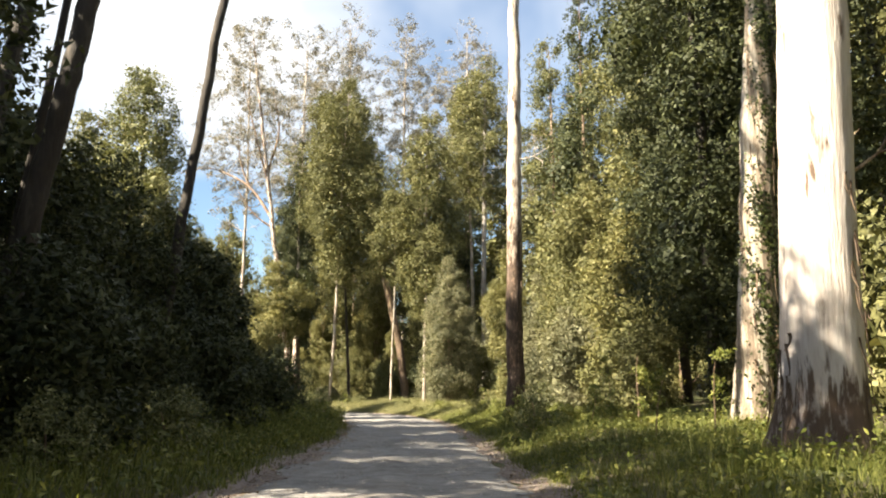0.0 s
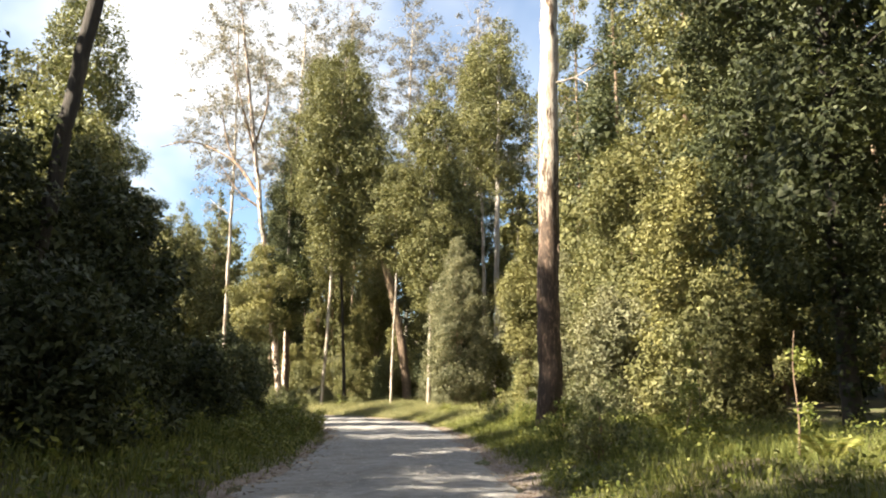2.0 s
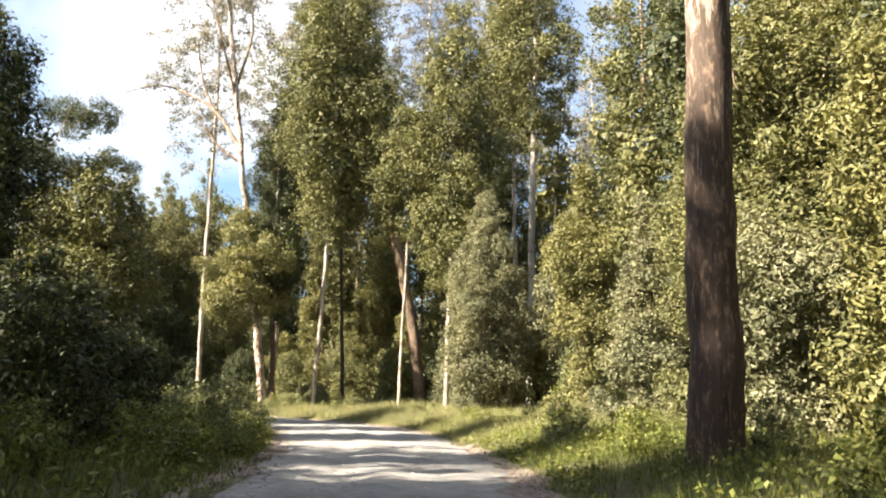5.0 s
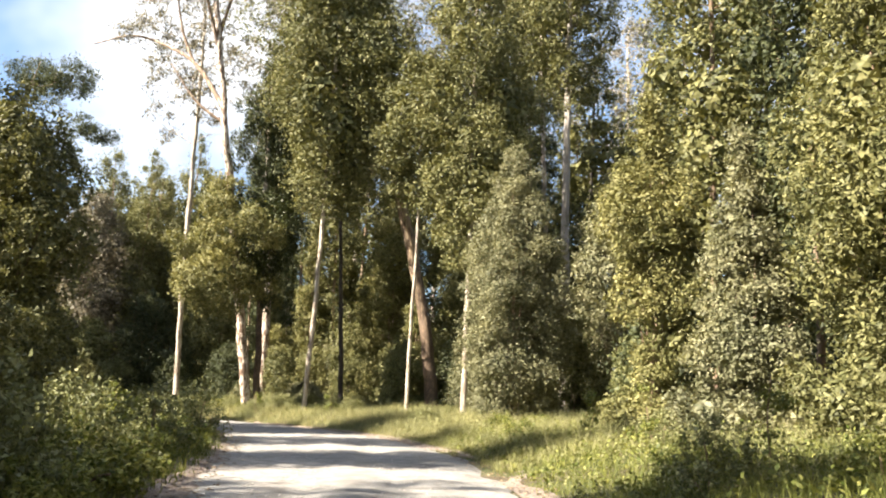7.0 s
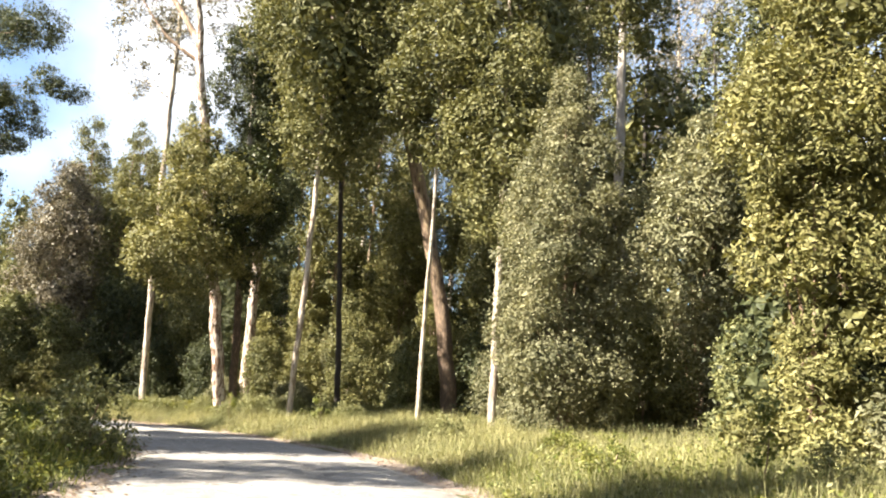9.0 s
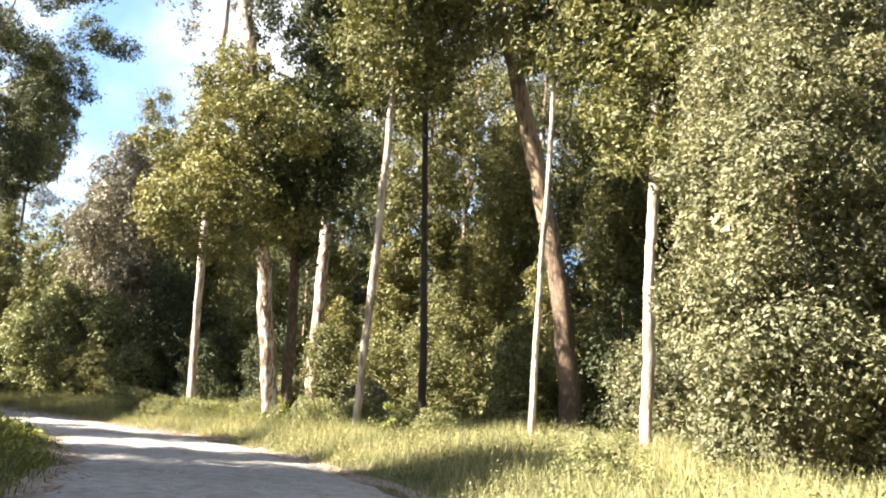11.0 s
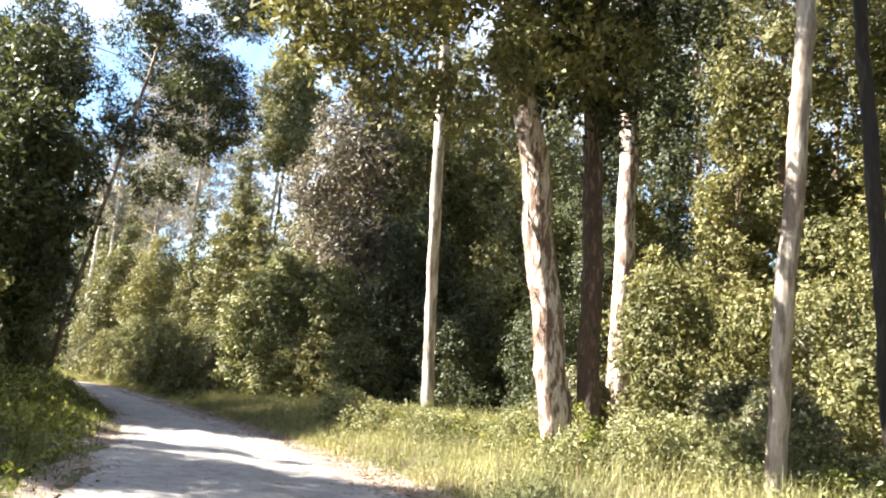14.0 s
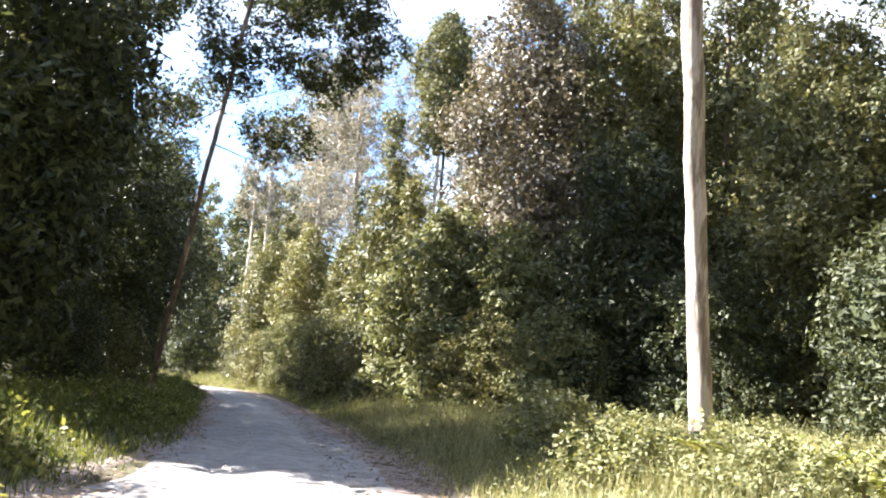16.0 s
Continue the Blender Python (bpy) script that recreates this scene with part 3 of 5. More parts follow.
build_ground()
build_road()
build_shoulder(1, 0.50, 0.84, -0.75, 0.5, 6, "brown leaf litter and earth along the gravel road")
build_shoulder(-1, 0.24, 0.84, -0.3, 0.3, 8, "dark earth and leaf litter along the bank")
build_shoulder(1, 0.24, 0.50, -0.25, 0.35, 9, "dry earth along the grassy edge of the road")

# ---- the great gums beside the road ----
tree("gum_tree", "huge pale smooth-barked gum trunk with peeling bark at its flared foot", 5.65, 12.0, 30, 1.2, BARK_SHADED_FOOT, LEAF_GUM, (19, 5, 14, "top"), (0.5, -2.0), 0.15, 5000, sides=26,
     flare=0.75, rough=0.035, seed=11, core=0, knotty=0.3)
tree("ivy_gum_tree", "thick pale gum trunk with stringy bark and climbing ivy", 9.3, 24.0, 30, 1.15, BARK_STRING, LEAF_GUM, (18, 5, 14, "top"), (1.6, -2.0), 0.1, 5000, sides=22, flare=0.35, rough=0.07, seed=12, core=0)
tree("roadside_gum_tree", "tall pale gum with brown shaded bark standing in the grass", 3.2, 35.5, 32, 0.82, BARK_STOCKING_SHADE, LEAF_GUM, (23, 4.5, 12, "top"), (0.1, -2.1), 0.12, 4000, sides=20, flare=0.3, rough=0.04, seed=13, core=0)
# This tree and the next take dark leaves for the deep shade here.
tree("dark_trunk_tree", "slim dark tree with drooping foliage darkened for shade", 10.2, 29.7, 24, 0.5, BARK_DARK_SHADED, LEAF_DARK_SHADED, (2.6, 4.8, 32, "column"), (-0.5, -0.5), 0.3, 16000, seed=14, leaf=(0.22, 0.1))

tree("dark_trunk_tree", "tall dark ivied tree, leaves darkened for shade, at the edge of the wood", 12.4, 40.5, 26, 0.5, BARK_DARK_SHADED, LEAF_DARK_SHADED, (3.0, 3.8, 34, "column"), (-0.4, -0.5), 0.3, 15000, seed=19, leaf=(0.22, 0.1))

# the leaning trunks across the road, shade painted into their dark bark
tree("leaning_dark_gum", "leaning gum trunk, bark darkened as a shaded silhouette against the sky", -9.3, 16.0, 28, 0.55, BARK_DARK_SHADED, LEAF_DARK_SHADED, (21, 4.0, 10, "top"), (4.2, 0.2), 0.2, 1800, seed=15, core=0)
tree("leaning_dark_gum", "leaning gum trunk, bark darkened as a shaded silhouette against the sky", -9.8, 26.4, 36, 0.42, BARK_DARK_SHADED, LEAF_DARK_SHADED, (30, 3.5, 8, "top"), (4.4, 0.1), 0.15, 1600, seed=16, core=0)
tree("leaning_dark_gum", "thin crooked gum trunk, bark darkened as a shaded silhouette", -9.9, 16.8, 22, 0.24, BARK_DARK_SHADED, LEAF_DARK_SHADED, (16, 3, 7, "top"), (2.4, 0.0), 0.5, 1200, seed=17, core=0)
tree("leaning_dark_gum", "leaning gum trunk, bark darkened as a shaded silhouette against the sky", -11.6, 17.5, 26, 0.5, BARK_DARK_SHADED, LEAF_DARK_SHADED, (18, 4, 9, "top"), (4.2, 0.0), 0.2, 1800, seed=18, core=0)

# ---- the trunks on the outside of the bend ----
tree("white_gum_tree", "tall slender white gum with a bare branching top", -22.9, 89.6, 44, 0.41, BARK_WHITE, LEAF_GUM, (20, 7, 28, "top"), (0.6, -4.4), 0.3, 9000, leaf=(0.3, 0.11), size=0.8, seed=21, twigs=5, rough=0.10, sides=16, core=0)
bend_gum = tree("bend_gum_tree", "leaning gum with flaking white and brown bark, leafy crown, bare top", -15.4, 81.9, 40, 0.60, BARK_FLAKY, LEAF_YELLOW, None, (-4.6, -5.0), 0.1, 13000, leaf=(0.19, 0.09), core=0.33, sides=18, flare=0.3, rough=0.09, seed=22, limbs=False,
                blobs=[(-1.0, -4.4, 7.4, 1.8, 1.8, 1.4), (-1.6, -5.2, 7.5, 1.7, 1.7, 1.3), (-3.2, -4.0, 9.3, 1.5, 1.5, 1.2), (-2.4, -4.9, 6.9, 0.9, 0.9, 0.6), (-0.8, -4.8, 11.2, 2.0, 2.0, 1.6), (1.6, -4.6, 9.8, 1.2, 1.2, 1.0), (-2.4, -2.6, 9.6, 1.7, 1.7, 1.4),
                       (-1.7, -2.6, 13.2, 1.4, 1.4, 1.2), (0.2, -1.2, 7.8, 1.4, 1.4, 1.0)])
# Dark leaf mass that stands in for the shade under the crown.
foliage("shaded_crown_mass", [(-0.6, -0.6, 7.6, 1.0, 1.0, 1.3), (0.2, -1.0, 9.3, 1.5, 1.5, 1.5), (-1.0, -1.2, 10.8, 1.4, 1.4, 1.5), (0.6, -1.6, 12.0, 1.6, 1.6, 1.6), (-1.3, -1.6, 13.0, 1.3, 1.3, 1.5), (1.4, -0.6, 10.2, 1.2, 1.2, 1.2)], 9000, LEAF_IVY_SHADED, bend_gum, (0.15, 0.1), 0.4, 323, core=0.45, label="dark leaf mass for the crown's shaded side, hung like ivy")
foliage("top_leaves", [(-4.5, -3.5, 27, 2.4, 2.4, 1.5), (-2.5, -4.5, 31, 2.4, 2.4, 1.6), (-5.5, -4.8, 34, 2.6, 2.6, 1.8), (-4.2, -4.6, 38, 2.6, 2.6, 2.0), (-10.5, 0.2, 25.5, 2.2, 2.0, 1.0)], 2600, LEAF_GUM, bend_gum, (0.3, 0.1), 0.7, 322, core=0)
for k, line in enumerate((((-2.3, -2.4, 19), (-4.6, -1.6, 22.2), (-7, -0.6, 24), (-10, 0.1, 25.2), (-13, 0.6, 24.8)), ((-2.6, -2.8, 22), (-3.8, -4.2, 27), (-5.4, -4.8, 33)), ((-2.8, -3, 24), (-1.6, -4, 28), (-2.2, -4.6, 32)),
                         ((-5.0, -1.4, 22.6), (-6.0, -1.4, 25), (-6.4, -2.2, 28)), ((-2.2, -2.2, 18), (-4.2, -2.4, 19.5), (-6, -2.6, 22)))):
    pts = spline(line, 0.5)
    v, q, tip = tube(pts, np.linspace(0.17 if k == 0 else 0.12, 0.04, len(pts)), 6, 0.05, 0, k)
    mesh_object("limb", v, [q, tip], [BARK_BROWN, BARK_BROWN], bend_gum, True)
tree("bend_gum_tree", "straight thick gum with flaking pale bark and shaded crown", -16.8, 90.0, 30, 0.68, BARK_FLAKY, LEAF_DARK_SHADED, (9.5, 3.4, 24, "column"), (0.2, -0.6), 0.03, 13000, sides=18, seed=23, knotty=0.5, core=0.42, leaf=(0.2, 0.095), flare=0.3)
tree("bend_gum_tree", "dark shaded gum with ivy standing behind its neighbour", -14.85, 81.9, 24, 0.44, BARK_STOCKING_SHADE, LEAF_DARK_SHADED, (6.5, 3.0, 22, "column"), (-0.5, -0.5), 0.12, 12000, seed=24, core=0.42, leaf=(0.19, 0.09), sides=14)
tree("slim_gum_tree", "slim pale gum with a tall olive crown", -11.3, 79.4, 33, 0.30, BARK_WHITE, LEAF_OLIVE, (12, 5.4, 46, "column"), (1.6, -2.5), 0.25, 21000, seed=25, rough=0.09, leaf=(0.21, 0.1), core=0.5)
tree("slim_gum_tree", "straight dark-trunked gum with a tall olive crown", -9.8, 83.7, 30, 0.32, BARK_DARK_SHADED, LEAF_OLIVE, (14, 4.6, 30, "column"), (-1.5, -0.6), 0.12, 12000, seed=26, rough=0.09, leaf=(0.21, 0.1), core=0.5)
tree("leaning_orange_gum", "leaning orange-barked gum with a dark leafy crown", -4.0, 84.6, 33, 0.86, BARK_PINK_SHADED, LEAF_OLIVE, (19, 4.6, 26, "round"), (-9.0, -2.4), 0.12, 11000, sides=18, seed=27, curve=1.5, taper=0.5, rough=0.07)
tree("slim_gum_tree", "slim white gum leaning over the grass", -5.2, 79.4, 20, 0.24, BARK_WHITE, LEAF_OLIVE, (12.5, 3.4, 14, "round"), (0.5, -3.7), 0.3, 8000, seed=28, rough=0.09)
tree("bush_gum_tree", "pale trunk under a tall column of olive leaves", -1.8, 75.2, 28, 0.36, BARK_WHITE, LEAF_OLIVE, (7.5, 4.2, 44, "column"), (0.3, -0.6), 0.12, 19000, seed=29, rough=0.09, leaf=(0.2, 0.095), core=0.5)
tree("grey_gum_tree", "tall grey gum trunk standing in the dark of the wood", 4.2, 81.2, 36, 0.62, BARK_GREY, LEAF_OLIVE, (19.5, 4.6, 24, "round"), (0.3, -0.8), 0.15, 11000, seed=33, core=0.42, sides=14)
tree("grey_gum_tree", "pale slender gum trunk standing in the dark of the wood", 3.3, 83.6, 34, 0.42, BARK_WHITE, LEAF_OLIVE, (20, 3.8, 18, "round"), (-0.6, -0.8), 0.2, 7000, seed=34, core=0.4, sides=14)
tree("leaning_pole_tree", "leaning dark trunk with a wide crown hanging over the road", -44.4, 90.6, 28, 0.23, BARK_BROWN, LEAF_DARK_SHADED, None, (7.6, -0.4), 0.1, 34000, seed=30, core=0.4, leaf=(0.22, 0.1), twigs=2,
     blobs=[(3.0, 0.4, 12.6, 1.7, 1.7, 1.2), (3.4, 3.4, 12.6, 1.8, 1.8, 1.3), (5.4, 2.2, 14.8, 1.9, 1.9, 1.5), (1.6, 3.2, 10.4, 1.5, 1.5, 1.1), (5.0, 5.0, 14.2, 1.5, 1.5, 1.1), (3.0, 2.8, 15.6, 2.0, 2.0, 1.5), (6.4, 1.4, 14.6, 2.0, 2.0, 1.4), (0.4, -1.8, 14.0, 2.0, 2.0, 1.4), (4.6, -0.6, 17.0, 2.3, 2.3, 1.8), (1.2, 2.2, 17.6, 2.2, 2.2, 1.7), (7.4, 3.4, 19.8, 2.3, 2.3, 1.7), (-1.6, 0.6, 11.6, 1.8, 1.8, 1.3), (-2.4, -1.6, 17.6, 2.2, 2.2, 1.8), (8.6, 0.6, 17.0, 1.7, 1.7, 1.1),
            (10.8, 2.2, 22.2, 1.9, 1.9, 1.2), (5.4, 0.8, 21.6, 2.5, 2.5, 2.0), (2.6, 4.6, 23.4, 2.4, 2.4, 1.8), (8.0, 2.2, 26.4, 2.3, 2.3, 1.7), (4.8, 4.4, 27.2, 2.2, 2.2, 1.7), (0.8, -1.2, 21.6, 2.2, 2.2, 1.7)])

# ---- leafy trees and bushes along the right ----
shrub("grey_bush", "large grey-green bush leafy to the ground", 0.55, 68.5, 13.6, 2.8, LEAF_GREY, "egg", 54, 62000, (0.112, 0.058), 0.4, 41, core=0.46, skirt=0.5)
shrub("yellow_bush", "tall narrow yellow-green wattle", 4.8, 59.0, 12.6, 2.1, LEAF_YELLOW, "column", 30, 20000, (0.16, 0.07), 0.42, 42, core=0.5)
shrub("green_bush", "dense grey-green roadside bush", 6.8, 55.6, 9.8, 2.3, LEAF_GREY, "cone", 26, 18000, (0.155, 0.07), 0.42, 43, core=0.5)
shrub("green_bush", "dense tall olive roadside bush", 8.8, 50.8, 14.0, 3.1, LEAF_OLIVE, "round", 34, 24000, (0.16, 0.075), 0.45, 44, core=0.5)
shrub("green_bush", "tall olive tree-like bush by the gum", 8.9, 46.4, 14.5, 3.0, LEAF_OLIVE, "column", 34, 15000, (0.21, 0.09), 0.5, 45)
shrub("green_bush", "olive wattle with golden tips", 9.2, 38.8, 10.5, 3.0, LEAF_YELLOW, "column", 34, 15000, (0.2, 0.085), 0.5, 46)
shrub("green_bush", "low grey-green bush beside the gum", 6.8, 42.5, 5.6, 2.1, LEAF_GREY, "round", 18, 8000, (0.17, 0.075), 0.36, 47)
shrub("green_bush", "low shaded bush beneath the gums", 8.2, 33.6, 4.6, 2.0, LEAF_OLIVE, "round", 16, 7000, (0.16, 0.07), 0.36, 48)
shrub("green_bush", "grey-olive bush as tall as a tree", 6.4, 74.5, 14.0, 3.2, LEAF_GREY, "round", 30, 12000, (0.24, 0.1), 0.5, 49)
shrub("green_bush", "yellow-green bush between the trunks", -9.9, 92.2, 9.4, 2.5, LEAF_YELLOW, "cone", 26, 14000, (0.165, 0.075), 0.45, 50)
# Yellow leaves in place of olive, so that the bush looks sunlit.
shrub("green_bush", "olive bush between the trunks, yellow leaves for a sunlit look", -5.4, 89.5, 10.0, 2.6, LEAF_YELLOW, "cone", 26, 13000, (0.165, 0.075), 0.5, 51)
shrub("green_bush", "small fresh bush beside the trunks", -16.3, 92.4, 6.2, 1.7, LEAF_YELLOW, "round", 16, 6000, (0.2, 0.09), 0.35, 52)
shrub("green_bush", "broad-leaved light green bush by the road", -37.4, 99.0, 8.2, 3.2, LEAF_GREEN, "round", 30, 12000, (0.24, 0.14), 0.45, 53)
shrub("green_bush", "broad-leaved light green bush under the brownish tree", -34.4, 99.2, 7.0, 2.4, LEAF_GREEN, "round", 22, 8000, (0.22, 0.13), 0.45, 98)
shrub("green_bush", "low light green bush beside the shaded verge", -40.6, 99.9, 6.4, 2.3, LEAF_GREEN, "round", 20, 7000, (0.22, 0.13), 0.45, 99)
shrub("brown_tree", "tall tree with brownish grey foliage", -36.8, 102.6, 20.0, 4.8, LEAF_BROWN, "round", 40, 20000, (0.22, 0.12), 0.55, 54, category="tree")
shrub("green_bush", "yellowish leafy bush beside the road", -43.4, 102.4, 11.5, 2.4, LEAF_OLIVE, "cone", 20, 7000, (0.26, 0.11), 0.5, 55)
shrub("dark_tree", "dark olive tree with yellow tips", -51.0, 108.0, 18.5, 3.7, LEAF_OLIVE, "cone", 30, 10000, (0.3, 0.13), 0.6, 56, category="tree")
shrub("far_bush", "sunlit yellow-green bush where the road turns away", -65.2, 113.4, 13.2, 3.2, LEAF_YELLOW, "round", 24, 7000, (0.26, 0.12), 0.5, 91)
shrub("far_bush", "olive bush beyond the turn of the road", -72.5, 115.4, 13.0, 3.4, LEAF_OLIVE, "round", 24, 6000, (0.28, 0.13), 0.5, 92)
shrub("far_bush", "olive bush beside the shaded verge", -58.0, 110.6, 11.0, 2.6, LEAF_OLIVE, "cone", 22, 6000, (0.26, 0.12), 0.5, 93)
for gx, gy in ((-79.3, 117.4), (-77.0, 117.4)):
    tree("far_trunk_tree", "slender pale gum trunk beyond the turn of the road", gx, gy, 24, 0.42, BARK_PALE, LEAF_GUM, (14, 3.0, 12, "top"), (0.3, -0.4), 0.2, 2400, seed=int(94 - gx), core=0, leaf=(0.3, 0.12), group="trunks at the turn")
tree("tall_tree", "tall round-topped tree far behind", -72.0, 135.0, 39.6, 0.5, BARK_DARK_SHADED, LEAF_OLIVE, (25, 4.8, 20, "round"), (0.4, -0.6), 0.2, 8000, leaf=(0.5, 0.22), size=0.9, seed=57)
shrub("green_bush", "dark leafy bush in the shade", -29.0, 98.5, 9.5, 3.0, LEAF_DARK_SHADED, "round", 24, 8000, (0.25, 0.11), 0.5, 58)
shrub("green_bush", "dark olive tree of conical outline", -27.0, 108.0, 15.0, 3.2, LEAF_OLIVE, "cone", 26, 8000, (0.28, 0.12), 0.55, 59)
shrub("green_bush", "sunlit olive tree standing behind the trunks", -23.6, 100.0, 12.8, 3.6, LEAF_OLIVE, "round", 32, 14000, (0.22, 0.1), 0.5, 60)
shrub("wattle", "tall yellow-green wattle with a pointed top", -15.0, 97.0, 16.5, 2.6, LEAF_YELLOW, "cone", 30, 12000, (0.2, 0.09), 0.45, 94)
shrub("wattle", "tall sunlit wattle behind the trunks", -8.0, 96.0, 18.0, 3.3, LEAF_YELLOW, "column", 36, 15000, (0.21, 0.095), 0.45, 95)
shrub("wattle", "broad sunlit wattle behind the trunks", -1.5, 90.5, 16.0, 3.3, LEAF_OLIVE, "round", 34, 12000, (0.21, 0.095), 0.45, 96)
shrub("wattle", "sunlit olive wattle beyond the white gum", -19.6, 99.2, 13.0, 2.6, LEAF_YELLOW, "cone", 26, 10000, (0.2, 0.09), 0.45, 97)

for k, (bx, by, bh, br) in enumerate(((-10.2, 87.6, 6.0, 1.8), (-6.2, 85.4, 5.0, 1.7), (-13.0, 88.5, 4.0, 1.9), (-12.2, 94.5, 5.0, 2.0), (-20.4, 94.0, 4.6, 2.1), (-7.0, 88.0, 4.4, 2.0), (-3.2, 87.5, 5.0, 2.2), (-1.0, 79.5, 4.0, 1.9), (-25.4, 96.6, 4.6, 2.2), (-30.5, 96.5, 3.6, 2.0), (-33.6, 97.0, 3.2, 1.8),
                                       (-14.1, 84.3, 4.4, 1.5), (3.6, 71.5, 5.0, 2.1), (5.6, 65.0, 3.6, 1.7), (-46.5, 101.5, 4.4, 2.2), (-41.0, 99.0, 3.4, 1.9), (-56.0, 107.5, 5.0, 2.4), (-63.4, 110.8, 5.6, 2.2), (-68.5, 112.5, 4.5, 2.2), (-76.0, 116.0, 6.0, 2.6), (-85.0, 125.5, 5.0, 2.6), (-16.6, 86.2, 1.9, 1.1), (-12.4, 83.6, 1.8, 1.0), (-11.6, 82.0, 1.7, 0.9))):
    # Between -28 and -18, dark leaves stand in for deep shade.
    shrub("undergrowth_bush", "leafy bush among the trunks", bx, by, bh, br, LEAF_DARK_SHADED if -28 < bx < -18 else (LEAF_OLIVE, LEAF_GREEN, LEAF_YELLOW, LEAF_GREY)[0 if bh == 4.4 else k % 4 if bh > 2 else 3], "round", 14, 4800, (0.14, 0.07), 0.36, 240 + k, group="undergrowth", core=0.42)

# ---- left of the road ----
tree("left_tree", "tall dark blue-green tree on the bank", -17.6, 44.6, 19.5, 0.45, BARK_DARK_SHADED, LEAF_GREEN, (3.0, 3.4, 34, "round"), (0, -0.5), 0.2, 14000, seed=64, leaf=(0.2, 0.095), core=0.5)
shrub("left_bush", "sunlit olive bush on the bank", -13.0, 35.6, 10.2, 2.3, LEAF_OLIVE, "round", 28, 11000, (0.2, 0.09), 0.45, 61)
shrub("left_bush", "sunlit yellow-green tree on the inside of the bend", -19.0, 60.6, 12.5, 3.7, LEAF_OLIVE, "round", 32, 13000, (0.22, 0.1), 0.5, 62)
tree("left_tree", "tall dark green tree with a rounded top", -25.0, 60.4, 19, 0.5, BARK_DARK_SHADED, LEAF_DARK_SHADED, (4, 4.0, 42, "round"), (0, -1), 0.2, 15000, seed=63, leaf=(0.28, 0.12))
# Gums mostly out of view on the left, added to cast shadows.
for k, (bx, by, bh, br) in enumerate(((-23.2, 50.5, 19, 3.2), (-23.6, 31.6, 29.5, 3.6), (-17.5, 18.2, 34, 3.9), (-17.5, 25.5, 22.5, 3.0), (-21.0, 15.5, 30, 3.4), (-20.0, 26.0, 24, 2.8), (-31.5, 70.0, 15, 2.6), (-36.5, 69.5, 15, 2.8), (-24.6, 66.2, 12, 2.2))):
    tree("shadow_gum_tree", "tall open-crowned gum above the bank, mostly unseen, added for its shadow", bx, by, bh, 0.4, BARK_BROWN, LEAF_OLIVE, (bh * 0.4, br, 18, "round"), (0.4, -0.6), 0.3, 4200, seed=66 + k, leaf=(0.28, 0.12), group="gums above the bank", core=0.5 if by < 33 else 0.36)
# The tall bushes behind and far left are unseen, added to cast shade.
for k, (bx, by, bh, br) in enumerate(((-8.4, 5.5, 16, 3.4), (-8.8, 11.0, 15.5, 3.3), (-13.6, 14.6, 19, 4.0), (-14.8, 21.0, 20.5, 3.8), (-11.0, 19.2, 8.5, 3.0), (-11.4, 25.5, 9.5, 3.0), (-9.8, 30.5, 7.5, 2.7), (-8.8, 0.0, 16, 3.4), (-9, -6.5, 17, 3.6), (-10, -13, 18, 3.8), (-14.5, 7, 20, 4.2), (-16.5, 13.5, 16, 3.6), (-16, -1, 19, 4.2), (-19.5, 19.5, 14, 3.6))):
    shrub("shade_thicket", "dark green thicket in deep shade, in part unseen and added to cast shade", bx, by, bh, br, LEAF_DARK_SHADED, "round", 26, 7000 if by > 15 else 4500, (0.22, 0.12), 0.45, 70 + k, group="thicket beside the road", single=bx < -12 or by < 3)
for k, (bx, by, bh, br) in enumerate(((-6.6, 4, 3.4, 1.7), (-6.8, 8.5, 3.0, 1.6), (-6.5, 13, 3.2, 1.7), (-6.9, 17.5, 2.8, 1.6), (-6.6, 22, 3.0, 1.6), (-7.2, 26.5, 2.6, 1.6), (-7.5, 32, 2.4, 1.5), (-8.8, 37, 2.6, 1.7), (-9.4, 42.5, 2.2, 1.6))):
    shrub("bank_bush", "low dark bush on the shaded bank", bx, by, bh, br, LEAF_DARK_SHADED, "round", 14, 3200, (0.17, 0.08), 0.34, 170 + k, group="bushes on the bank")
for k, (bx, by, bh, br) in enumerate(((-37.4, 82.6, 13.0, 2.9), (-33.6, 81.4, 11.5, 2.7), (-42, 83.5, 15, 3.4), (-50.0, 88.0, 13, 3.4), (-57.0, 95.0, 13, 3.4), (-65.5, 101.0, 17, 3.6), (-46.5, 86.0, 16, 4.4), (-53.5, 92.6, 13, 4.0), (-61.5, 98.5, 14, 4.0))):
    tree("shade_tree", "dark leafy tree overhanging the road", bx, by, bh, 0.4, BARK_DARK_SHADED, LEAF_DARK_SHADED, (1.2, br, 26, "round"), (0, 0), 0.2, 5200, seed=80 + k, leaf=(0.28, 0.12), group="trees along the shaded side")

